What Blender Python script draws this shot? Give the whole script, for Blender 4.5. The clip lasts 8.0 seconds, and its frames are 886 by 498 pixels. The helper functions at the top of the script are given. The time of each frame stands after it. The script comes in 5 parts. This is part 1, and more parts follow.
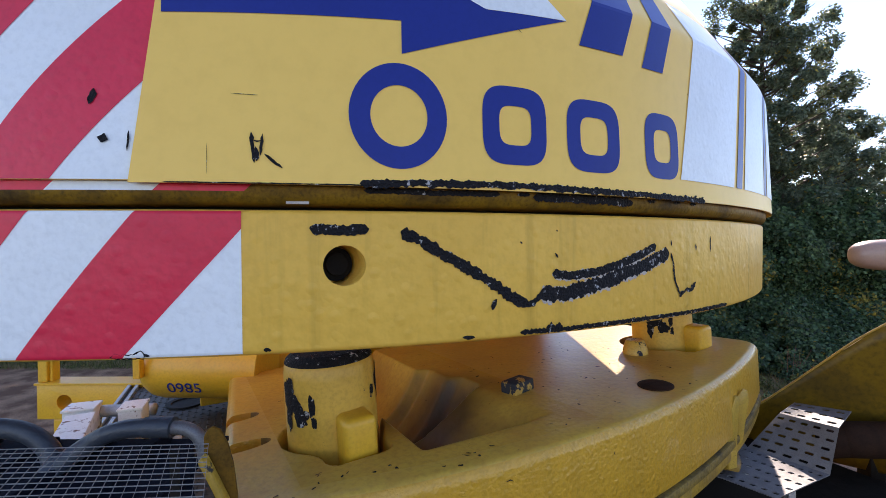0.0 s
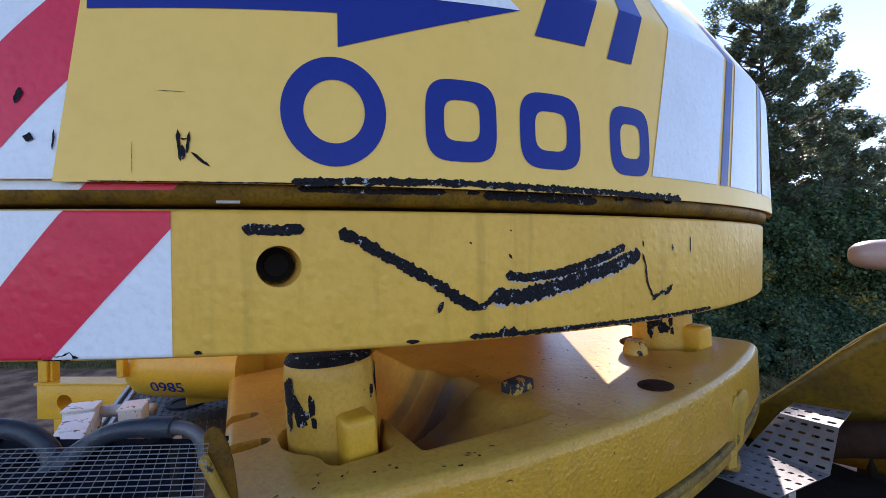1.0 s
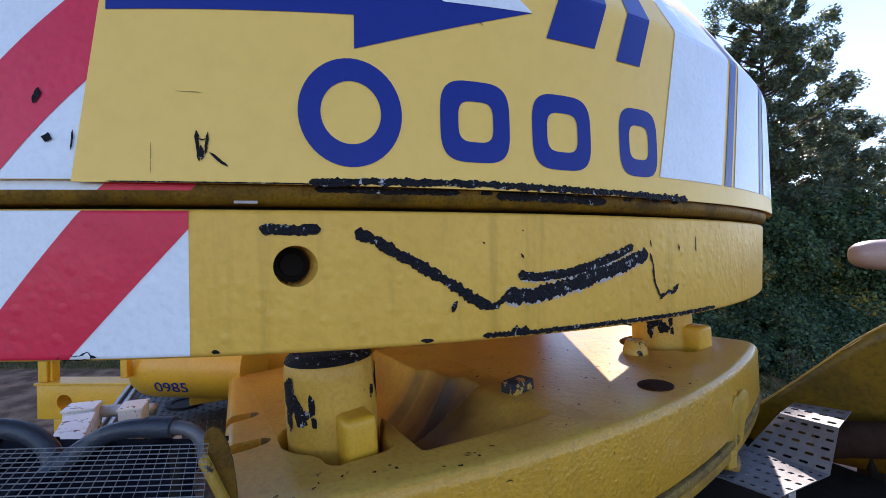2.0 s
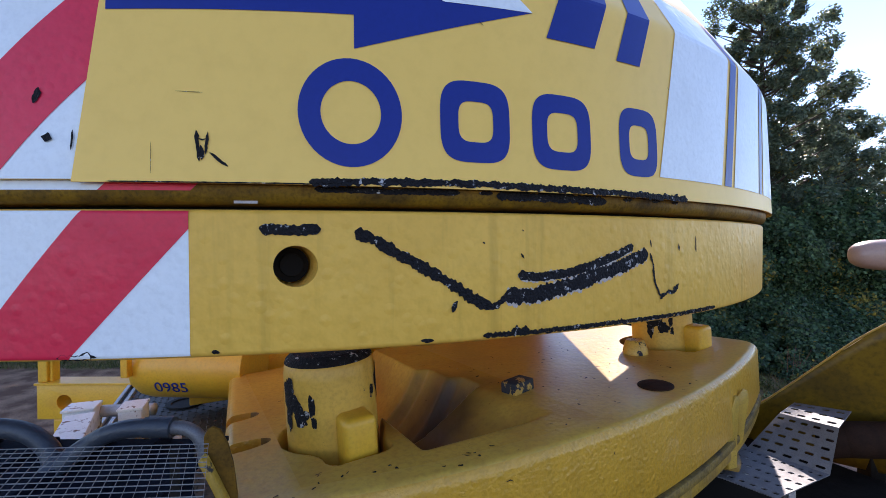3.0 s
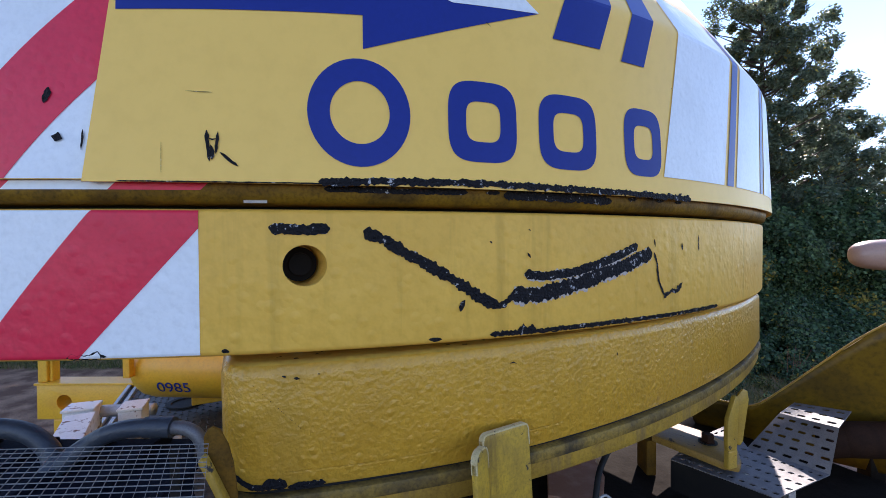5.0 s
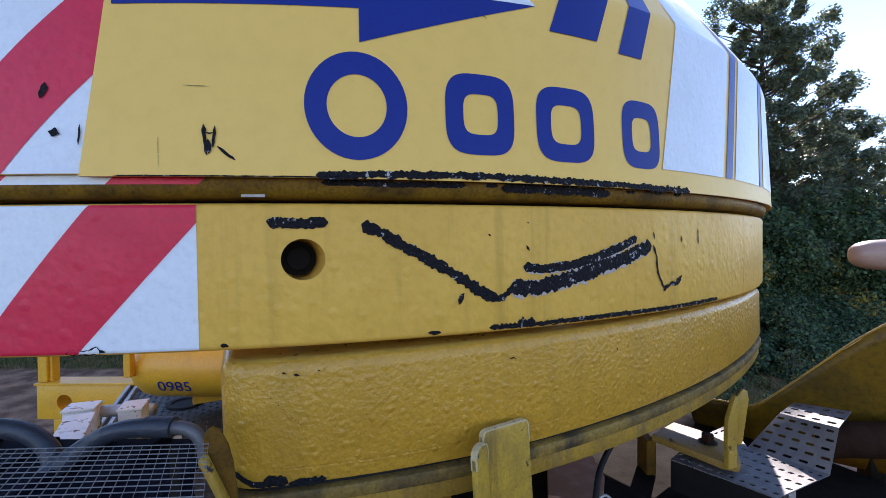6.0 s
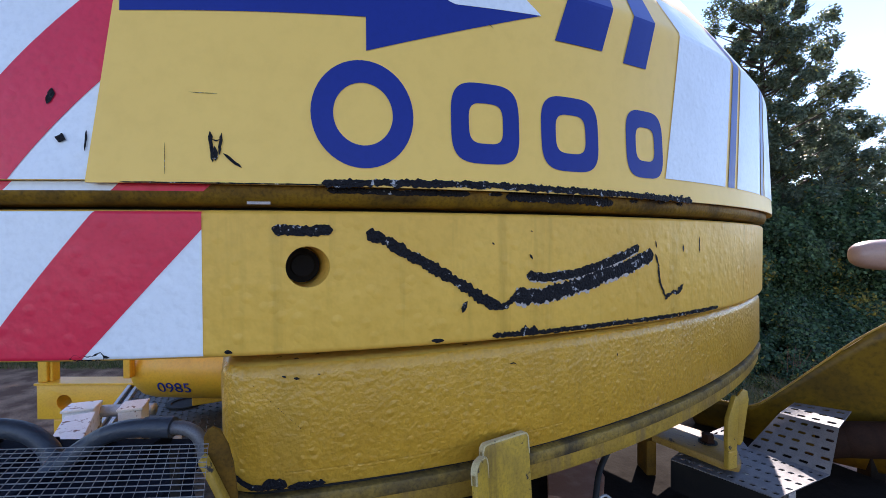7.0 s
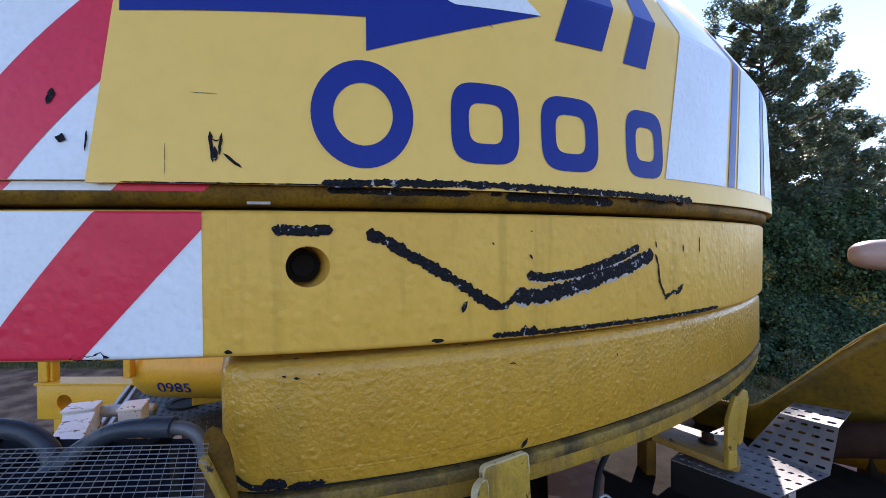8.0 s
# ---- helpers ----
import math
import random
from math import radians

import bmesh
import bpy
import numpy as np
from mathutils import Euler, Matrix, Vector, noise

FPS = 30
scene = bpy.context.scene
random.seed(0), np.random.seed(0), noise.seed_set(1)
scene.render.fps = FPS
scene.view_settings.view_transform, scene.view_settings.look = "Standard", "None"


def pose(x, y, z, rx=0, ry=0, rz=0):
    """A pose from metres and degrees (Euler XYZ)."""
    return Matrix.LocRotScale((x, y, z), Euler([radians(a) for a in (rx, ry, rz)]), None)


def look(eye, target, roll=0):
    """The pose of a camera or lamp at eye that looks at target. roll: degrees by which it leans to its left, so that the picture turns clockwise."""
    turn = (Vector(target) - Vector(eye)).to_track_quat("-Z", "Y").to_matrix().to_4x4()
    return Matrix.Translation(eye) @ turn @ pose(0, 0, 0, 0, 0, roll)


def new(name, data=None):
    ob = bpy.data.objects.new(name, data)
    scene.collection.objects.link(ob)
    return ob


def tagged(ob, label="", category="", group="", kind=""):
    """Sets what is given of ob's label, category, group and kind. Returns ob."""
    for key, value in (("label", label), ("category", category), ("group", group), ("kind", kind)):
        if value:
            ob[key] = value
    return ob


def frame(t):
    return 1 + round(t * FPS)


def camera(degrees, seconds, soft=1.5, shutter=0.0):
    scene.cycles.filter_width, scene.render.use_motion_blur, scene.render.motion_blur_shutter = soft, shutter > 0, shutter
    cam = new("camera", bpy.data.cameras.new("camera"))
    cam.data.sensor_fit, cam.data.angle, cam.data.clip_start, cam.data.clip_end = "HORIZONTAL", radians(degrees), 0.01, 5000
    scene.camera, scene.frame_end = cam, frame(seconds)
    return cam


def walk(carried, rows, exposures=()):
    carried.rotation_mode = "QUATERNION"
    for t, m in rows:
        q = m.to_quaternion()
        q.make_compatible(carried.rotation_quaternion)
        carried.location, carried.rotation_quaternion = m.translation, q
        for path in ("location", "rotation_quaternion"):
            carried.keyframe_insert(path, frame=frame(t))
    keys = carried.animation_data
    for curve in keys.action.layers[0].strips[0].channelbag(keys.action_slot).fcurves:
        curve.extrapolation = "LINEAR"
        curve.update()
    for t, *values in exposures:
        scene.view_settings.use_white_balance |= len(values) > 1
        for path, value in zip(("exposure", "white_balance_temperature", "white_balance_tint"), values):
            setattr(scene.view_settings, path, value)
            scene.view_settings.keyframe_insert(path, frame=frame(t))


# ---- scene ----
# ---- camera ----
EYE = (0.0, 0.0, 2.3)
cam = camera(90, 8.0, soft=0.7)
CAM_POSE = look(EYE, (0.0, 10.0, 2.3 - 0.18), -0.25)
walk(cam, [(0.0, CAM_POSE), (8.0, CAM_POSE)], exposures=[(0.0, 1.41, 7050, 23), (0.5, 1.32, 6600, 23), (1.0, 1.31, 6450, 23), (4.0, 1.31, 6350, 23), (6.0, 1.37, 6350, 23), (8.0, 1.37, 6350, 23)])

# ---- light ----
SUN_AZ, SUN_EL = radians(31), radians(33)
world = bpy.data.worlds.new("sky_world")
scene.world = world
world.use_nodes = True
wn = world.node_tree
sky = wn.nodes.new("ShaderNodeTexSky")
sky.sky_type = 'NISHITA'
sky.sun_disc = False
sky.sun_elevation, sky.sun_rotation = SUN_EL, SUN_AZ
sky.air_density, sky.dust_density, sky.ozone_density = 0.9, 0.0, 2.6
wn.links.new(sky.outputs[0], wn.nodes["Background"].inputs[0])
wn.nodes["Background"].inputs[1].default_value = 0.15
sun_data = bpy.data.lights.new("sun", 'SUN')
sun_data.energy, sun_data.angle, sun_data.color = 4.0, radians(0.6), (1.0, 0.93, 0.82)
sun = new("sun", sun_data)
SUN_WAY = Vector((math.sin(SUN_AZ) * math.cos(SUN_EL), math.cos(SUN_AZ) * math.cos(SUN_EL), math.sin(SUN_EL)))
sun.matrix_world = look(tuple(SUN_WAY * 30), (0, 0, 0))


# ---- materials ----
def material(name, colour, rough=0.5, metal=0.0, second=None, scale=8.0, amount=0.5, bump=0.0, bump_scale=60.0,
             fine=0.15, chips=None, chip_at=0.72, chip_scale=9.0, coat=0.0, streak=None, pits=0.0, spec=0.5, island=0.0, object_random=0.0):
    m = bpy.data.materials.new(name)
    m.use_nodes = True
    nt = m.node_tree
    N, L = nt.nodes, nt.links
    b = N["Principled BSDF"]
    b.inputs["Roughness"].default_value, b.inputs["Metallic"].default_value = rough, metal
    b.inputs["Coat Weight"].default_value = coat
    b.inputs["Specular IOR Level"].default_value = spec
    tc = N.new("ShaderNodeTexCoord")

    def tex(s, detail=6.0, vec=None, r=0.6):
        n = N.new("ShaderNodeTexNoise")
        n.inputs["Scale"].default_value, n.inputs["Detail"].default_value, n.inputs["Roughness"].default_value = s, detail, r
        L.new(vec or tc.outputs["Object"], n.inputs["Vector"])
        return n

    def ramp(src, a, c):
        r = N.new("ShaderNodeMapRange")
        r.inputs[1].default_value, r.inputs[2].default_value = a, c
        L.new(src, r.inputs[0])
        return r.outputs[0]

    def mix(fac, a, c):
        x = N.new("ShaderNodeMix")
        x.data_type = 'RGBA'
        for sock, v in ((x.inputs[0], fac), (x.inputs[6], a), (x.inputs[7], c)):
            if isinstance(v, (int, float)):
                sock.default_value = v
            elif isinstance(v, tuple):
                sock.default_value = (*v, 1)
            else:
                L.new(v, sock)
        return x.outputs[2]

    second = second or tuple(c * 0.75 for c in colour)
    n1 = tex(scale)
    f1 = ramp(n1.outputs[0], 0.62 - amount * 0.3, 0.62 + 0.3 * (1 - amount))
    col = mix(f1, colour, second)
    n2 = tex(scale * 14)
    col = mix(ramp(n2.outputs[0], 0.45, 0.95), col, tuple(c * (1 - fine * 2) for c in second))
    if streak:
        mp = N.new("ShaderNodeMapping")
        mp.inputs["Scale"].default_value = (1, 1, 0.06)
        L.new(tc.outputs["Object"], mp.inputs[0])
        ns = tex(16, vec=mp.outputs[0])
        col = mix(ramp(ns.outputs[0], 0.53, 0.75), col, streak)
    if island:
        g = N.new("ShaderNodeNewGeometry")
        hs = N.new("ShaderNodeHueSaturation")
        L.new(ramp(g.outputs["Random Per Island"], 0, 1), hs.inputs["Value"])
        mr = hs.inputs["Value"].links[0].from_node
        mr.inputs[3].default_value, mr.inputs[4].default_value = 1 - island, 1 + island
        L.new(col, hs.inputs["Color"])
        col = hs.outputs[0]
    if object_random:
        oi = N.new("ShaderNodeObjectInfo")
        hs = N.new("ShaderNodeHueSaturation")
        L.new(ramp(oi.outputs["Random"], 0, 1), hs.inputs["Value"])
        mr = hs.inputs["Value"].links[0].from_node
        mr.inputs[3].default_value, mr.inputs[4].default_value = 1 - object_random, 1 + object_random
        L.new(col, hs.inputs["Color"])
        col = hs.outputs[0]
    if chips:
        nc = tex(chip_scale, 9.0, r=0.7)
        fc = ramp(nc.outputs[0], chip_at, chip_at + 0.02)
        col = mix(fc, col, chips)
        rr = N.new("ShaderNodeMapRange")
        rr.inputs[3].default_value, rr.inputs[4].default_value = rough, 0.85
        L.new(fc, rr.inputs[0])
        L.new(rr.outputs[0], b.inputs["Roughness"])
    else:
        rr = N.new("ShaderNodeMapRange")
        rr.inputs[3].default_value, rr.inputs[4].default_value = rough * 0.8, min(1, rough * 1.25)
        L.new(n1.outputs[0], rr.inputs[0])
        L.new(rr.outputs[0], b.inputs["Roughness"])
    L.new(col, b.inputs["Base Color"])
    if bump:
        nb = tex(bump_scale, 2.0, r=0.45)
        bp = N.new("ShaderNodeBump")
        bp.inputs["Strength"].default_value, bp.inputs["Distance"].default_value = bump, 0.01
        high = nb.outputs[0]
        if pits:                                          # shallow round casting pits and pimples
            vo = N.new("ShaderNodeTexVoronoi")
            vo.inputs["Scale"].default_value = pits
            L.new(tc.outputs["Object"], vo.inputs["Vector"])
            big = tex(7.0, 2.0)
            ad = N.new("ShaderNodeMath")
            ad.operation = 'MULTIPLY_ADD'
            L.new(ramp(vo.outputs["Distance"], 0.08, 0.34), ad.inputs[0])
            ad.inputs[1].default_value = -0.55
            L.new(high, ad.inputs[2])
            ad2 = N.new("ShaderNodeMath")
            ad2.operation = 'MULTIPLY_ADD'
            L.new(big.outputs[0], ad2.inputs[0])
            ad2.inputs[1].default_value = 1.6
            L.new(ad.outputs[0], ad2.inputs[2])
            high = ad2.outputs[0]
        L.new(high, bp.inputs["Height"])
        L.new(bp.outputs[0], b.inputs["Normal"])
    return m


M_panel = material("panel_yellow", (0.93, 0.56, 0.118), 0.4, second=(0.89, 0.525, 0.105), scale=1.6, fine=0.02, bump=0.02, bump_scale=9, spec=0.3)
M_slab = material("slab_yellow", (0.82, 0.455, 0.07), 0.46, second=(0.74, 0.395, 0.055), scale=2.5, fine=0.05, bump=0.32, bump_scale=30, pits=22, spec=0.3,
                  streak=(0.62, 0.34, 0.05))
M_cast = material("cast_yellow", (0.62, 0.315, 0.026), 0.38, second=(0.52, 0.255, 0.02), scale=5, fine=0.1, bump=0.46, bump_scale=80, pits=30, coat=0.2,
                  streak=(0.50, 0.26, 0.026))
M_cast_top = material("cast_top_yellow", (0.60, 0.36, 0.055), 0.34, second=(0.47, 0.235, 0.045), scale=4, amount=0.6, fine=0.1, bump=0.16, bump_scale=38,
                      chips=(0.14, 0.07, 0.04), chip_at=0.665, chip_scale=22)
# dark colour holds the pockets' shade as well as their oil
M_pocket = material("shaded_oily_pocket", (0.24, 0.12, 0.025), 0.42, second=(0.10, 0.05, 0.018), scale=4, amount=0.6, fine=0.15, bump=0.12, spec=0.4)
M_yellow = material("machine_yellow", (0.74, 0.40, 0.022), 0.4, second=(0.66, 0.33, 0.02), scale=6, fine=0.1, bump=0.06, bump_scale=40)
M_worn = material("worn_yellow", (0.46, 0.27, 0.03), 0.45, second=(0.33, 0.19, 0.022), scale=9, amount=0.6, fine=0.15, bump=0.15,
                  chips=(0.035, 0.03, 0.032), chip_at=0.63, chip_scale=16)
M_fender = material("fender_yellow", (0.19, 0.10, 0.005), 0.45, second=(0.035, 0.022, 0.007), scale=2.5, amount=0.65, fine=0.2, bump=0.2, bump_scale=12, spec=0.25)
M_ochre = material("dirty_ochre", (0.23, 0.115, 0.008), 0.5, second=(0.025, 0.014, 0.008), scale=8, spec=0.15, amount=0.6, fine=0.2, bump=0.2)
M_red = material("red_paint", (0.75, 0.025, 0.062), 0.38, second=(0.67, 0.022, 0.056), scale=5, fine=0.06, bump=0.2, bump_scale=30, pits=22, spec=0.3)
M_white = material("white_paint", (0.80, 0.81, 0.82), 0.38, second=(0.74, 0.75, 0.76), scale=5, fine=0.05, bump=0.16, bump_scale=30, pits=22, spec=0.35)
M_blue = material("blue_film", (0.012, 0.028, 0.22), 0.35, second=(0.011, 0.026, 0.20), scale=5, fine=0.03, spec=0.2)
M_scuff = material("bare_scuff", (0.009, 0.008, 0.010), 0.75, second=(0.018, 0.015, 0.016), scale=30, fine=0.2, bump=0.9, bump_scale=130, spec=0.2,
                   chips=(0.42, 0.40, 0.40), chip_at=0.60, chip_scale=45)
M_primer = material("pale_primer", (0.55, 0.46, 0.40), 0.6, second=(0.40, 0.33, 0.30), scale=30, fine=0.2, bump=0.3, bump_scale=120)
M_black = material("black_rubber", (0.014, 0.013, 0.013), 0.65, second=(0.028, 0.025, 0.023), scale=18, fine=0.15, bump=0.1, spec=0.25)
M_hose = material("hose_rubber", (0.028, 0.036, 0.052), 0.45, second=(0.055, 0.06, 0.07), scale=22, fine=0.2, bump=0.2, bump_scale=90)
M_steel = material("galvanised", (0.50, 0.49, 0.48), 0.5, 0.55, second=(0.36, 0.35, 0.35), scale=16, fine=0.15, bump=0.05)
M_tray = material("tray_aluminium", (0.18, 0.165, 0.16), 0.6, 0.1, second=(0.12, 0.105, 0.10), scale=14, amount=0.6, fine=0.18, bump=0.05)
M_grate = material("grating_zinc", (0.26, 0.25, 0.24), 0.6, 0.1, second=(0.14, 0.13, 0.12), scale=25, fine=0.2)
M_deck = material("deck_dark", (0.022, 0.017, 0.013), 0.9, second=(0.013, 0.010, 0.008), scale=10, fine=0.2, bump=0.2, spec=0.05)
M_tread = material("tread_plate", (0.075, 0.07, 0.066), 0.5, 0.3, second=(0.04, 0.036, 0.032), scale=18, fine=0.2)
M_whitebox = material("chipped_white", (0.82, 0.80, 0.76), 0.5, second=(0.74, 0.70, 0.64), scale=12, fine=0.1,
                      chips=(0.20, 0.11, 0.07), chip_at=0.58, chip_scale=20)
M_rust = material("rusty_brown", (0.036, 0.016, 0.009), 0.75, second=(0.02, 0.010, 0.007), scale=14, fine=0.2, bump=0.2, spec=0.08)
M_orange = material("red_oxide", (0.40, 0.17, 0.09), 0.6, second=(0.55, 0.32, 0.22), scale=14, fine=0.15)
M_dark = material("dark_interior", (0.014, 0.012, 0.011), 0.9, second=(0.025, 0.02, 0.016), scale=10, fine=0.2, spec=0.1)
M_beige = material("beige_cap", (0.42, 0.235, 0.165), 0.35, second=(0.38, 0.22, 0.165), scale=10, fine=0.08)
M_bark = material("bark", (0.09, 0.065, 0.045), 0.9, second=(0.05, 0.038, 0.028), scale=12, fine=0.25, bump=0.8, bump_scale=30)
M_leaf = material("tree_leaf", (0.12, 0.16, 0.095), 0.4, second=(0.165, 0.175, 0.08), scale=0.9, fine=0.15, island=0.5)
M_ivy = material("ivy_leaf", (0.07, 0.125, 0.055), 0.42, second=(0.105, 0.145, 0.05), scale=1.6, amount=0.5, fine=0.15, island=0.75, spec=0.35)
M_gold = material("yellowed_leaf", (0.36, 0.26, 0.04), 0.5, second=(0.22, 0.2, 0.04), scale=2, fine=0.15, island=0.4)
M_grass = material("grass", (0.13, 0.14, 0.05), 0.8, second=(0.26, 0.19, 0.09), scale=1.5, fine=0.2, island=0.4, spec=0.1)
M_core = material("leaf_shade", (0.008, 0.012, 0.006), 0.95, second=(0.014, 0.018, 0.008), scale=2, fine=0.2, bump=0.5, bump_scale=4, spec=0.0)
for leafy in (M_leaf, M_ivy, M_gold, M_grass):             # thin leaves let some light through
    nt = leafy.node_tree
    b = nt.nodes["Principled BSDF"]
    tr, mx = nt.nodes.new("ShaderNodeBsdfTranslucent"), nt.nodes.new("ShaderNodeMixShader")
    mx.inputs[0].default_value = 0.45
    nt.links.new(b.inputs["Base Color"].links[0].from_socket, tr.inputs[0])
    nt.links.new(b.outputs[0], mx.inputs[1])
    nt.links.new(tr.outputs[0], mx.inputs[2])
    nt.links.new(mx.outputs[0], nt.nodes["Material Output"].inputs[0])


# ---- mesh helpers ----
def mesh_of(name, bm, mat, smooth=False):
    me = bpy.data.meshes.new(name)
    bmesh.ops.recalc_face_normals(bm, faces=bm.faces)
    bm.to_mesh(me)
    bm.free()
    me.materials.append(mat)
    if smooth:
        for p in me.polygons:
            p.use_smooth = True
    return me


def part(name, bm, mat, parent=None, label="", smooth=False, auto=None):
    ob = new(name, mesh_of(name, bm, mat, smooth or auto is not None))
    if auto is not None:
        ob.data.set_sharp_from_angle(angle=radians(auto))
    if parent:
        ob.parent = parent
    if label:
        tagged(ob, label)
    return ob


def thing(name, label, category, at=(0, 0, 0), group="", kind=""):
    e = new(name)
    e.empty_display_size = 0.1
    e.location = at
    return tagged(e, label, category, group, kind)


def box_bm(lo, hi, bevel=0.004, seg=2, m=None):
    bm = bmesh.new()
    bmesh.ops.create_cube(bm, size=1)
    for v in bm.verts:
        v.co = Vector([lo[i] + (v.co[i] + 0.5) * (hi[i] - lo[i]) for i in range(3)])
    if bevel:
        bmesh.ops.bevel(bm, geom=bm.edges[:], offset=bevel, segments=seg, affect='EDGES', profile=0.5)
    if m:
        bm.transform(m)
    return bm


def prism_bm(poly, z0, z1, bevel=0.0, seg=2, m=None):
    """An outline in the plane, raised from z0 to z1."""
    bm = bmesh.new()
    low = [bm.verts.new((x, y, z0)) for x, y in poly]
    f = bm.faces.new(low)
    r = bmesh.ops.extrude_face_region(bm, geom=[f])
    bmesh.ops.translate(bm, verts=[v for v in r["geom"] if isinstance(v, bmesh.types.BMVert)], vec=(0, 0, z1 - z0))
    bmesh.ops.recalc_face_normals(bm, faces=bm.faces)
    if bevel:
        bm.edges.ensure_lookup_table()
        es = [e for e in bm.edges if len(e.link_faces) == 2 and e.calc_face_angle(0) > radians(40)]
        bmesh.ops.bevel(bm, geom=es, offset=bevel, segments=seg, affect='EDGES', profile=0.5)
    if m:
        bm.transform(m)
    return bm


def lathe_bm(profile, seg=40, m=None):
    """A turned body about z; profile of (radius, z) from bottom to top."""
    bm = bmesh.new()
    rings = []
    for r, z in profile:
        rings.append([bm.verts.new((r * math.cos(a), r * math.sin(a), z)) for a in (2 * math.pi * i / seg for i in range(seg))])
    for a, b in zip(rings, rings[1:]):
        for i in range(seg):
            bm.faces.new((a[i], a[(i + 1) % seg], b[(i + 1) % seg], b[i]))
    bm.faces.new(rings[0][::-1])
    bm.faces.new(rings[-1])
    if m:
        bm.transform(m)
    return bm


def tube_bm(points, radius, seg=14, sub=8):
    """A round hose through the points."""
    P = [Vector(p) for p in points]
    pts = []
    for i in range(len(P) - 1):
        p0, p1, p2, p3 = P[max(i - 1, 0)], P[i], P[i + 1], P[min(i + 2, len(P) - 1)]
        for k in range(sub):
            t = k / sub
            pts.append(0.5 * (2 * p1 + (p2 - p0) * t + (2 * p0 - 5 * p1 + 4 * p2 - p3) * t * t + (3 * p1 - p0 - 3 * p2 + p3) * t ** 3))
    pts.append(P[-1])
    bm = bmesh.new()
    rings, up = [], Vector((0.13, 0.21, 1))
    for i, p in enumerate(pts):
        d = (pts[min(i + 1, len(pts) - 1)] - pts[max(i - 1, 0)]).normalized()
        s = d.cross(up).normalized()
        u = s.cross(d)
        rings.append([bm.verts.new(p + radius * (math.cos(a) * s + math.sin(a) * u)) for a in (2 * math.pi * k / seg for k in range(seg))])
    for a, b in zip(rings, rings[1:]):
        for i in range(seg):
            bm.faces.new((a[i], a[(i + 1) % seg], b[(i + 1) % seg], b[i]))
    bm.faces.new(rings[0][::-1])
    bm.faces.new(rings[-1])
    return bm


def panel_bm(corners, holes=None, thick=0.004, cell=0.05, slot=(0.6, 0.25)):
    """A sheet between four corners (a, b along one edge, c, d along the other); with holes, a grid of slotted cells."""
    a, b, c, d = [Vector(p) for p in corners]
    n = (b - a).cross(d - a).normalized() * thick

    def at(u, v):
        return (a * (1 - u) + b * u) * (1 - v) + (d * (1 - u) + c * u) * v

    bm = bmesh.new()
    if not holes:
        f = bm.faces.new([bm.verts.new(at(*q)) for q in ((0, 0), (1, 0), (1, 1), (0, 1))])
    else:
        nu, nv = holes
        for j in range(nv):
            shift = 0.25 if j % 2 else -0.0
            for i in range(nu):
                u0, u1, v0, v1 = i / nu, (i + 1) / nu, j / nv, (j + 1) / nv
                cu, cv = (u0 + u1) / 2 + (shift - 0.12) * (u1 - u0) * 0.6, (v0 + v1) / 2
                hu, hv = (u1 - u0) / 2 * slot[0], (v1 - v0) / 2 * slot[1]
                out = [(u0, v0), (cu, v0), (u1, v0), (u1, cv), (u1, v1), (cu, v1), (u0, v1), (u0, cv)]
                k = 0.72
                inn = [(cu - hu * k, cv - hv), (cu, cv - hv), (cu + hu * k, cv - hv), (cu + hu, cv), (cu + hu * k, cv + hv), (cu, cv + hv), (cu - hu * k, cv + hv), (cu - hu, cv)]
                vo = [bm.verts.new(at(*q)) for q in out]
                vi = [bm.verts.new(at(*q)) for q in inn]
                for q in range(8):
                    bm.faces.new((vo[q], vo[(q + 1) % 8], vi[(q + 1) % 8], vi[q]))
        bmesh.ops.remove_doubles(bm, verts=bm.verts, dist=0.0001)
    r = bmesh.ops.extrude_face_region(bm, geom=bm.faces[:])
    bmesh.ops.translate(bm, verts=[v for v in r["geom"] if isinstance(v, bmesh.types.BMVert)], vec=n)
    return bm


# ---- the slewing geometry: everything round the crane's axis ----
AXIS = Vector((-1.045, 4.415, 0))
R_SLAB = 3.431
MID = 0.53          # heading of the tail about the axis


def rim(phi, r, z):
    return Vector((r * math.sin(phi), -r * math.cos(phi), z))


def sweep_bm(profile, phi0, phi1, n):
    """A closed cross-section of (r, z) swept round the axis."""
    bm = bmesh.new()
    rows = [[bm.verts.new(rim(phi0 + (phi1 - phi0) * i / n, r, z)) for r, z in profile] for i in range(n + 1)]
    k = len(profile)
    for a, b in zip(rows, rows[1:]):
        for j in range(k):
            bm.faces.new((a[j], a[(j + 1) % k], b[(j + 1) % k], b[j]))
    bm.faces.new(rows[0])
    bm.faces.new(rows[-1][::-1])
    return bm


def rounded(r0, r1, z0, z1, rad, seg=4):
    """A rounded cross-section: the corners at the outer face r1 are rounded."""
    pts = [(r0, z1), (r0, z0)]
    for cz, a0 in ((z0 + rad, -90), (z1 - rad, 0)):
        for i in range(seg + 1):
            a = radians(a0 + 90 * i / seg)
            pts.append((r1 - rad + rad * math.cos(a), cz + rad * math.sin(a)))
    return pts


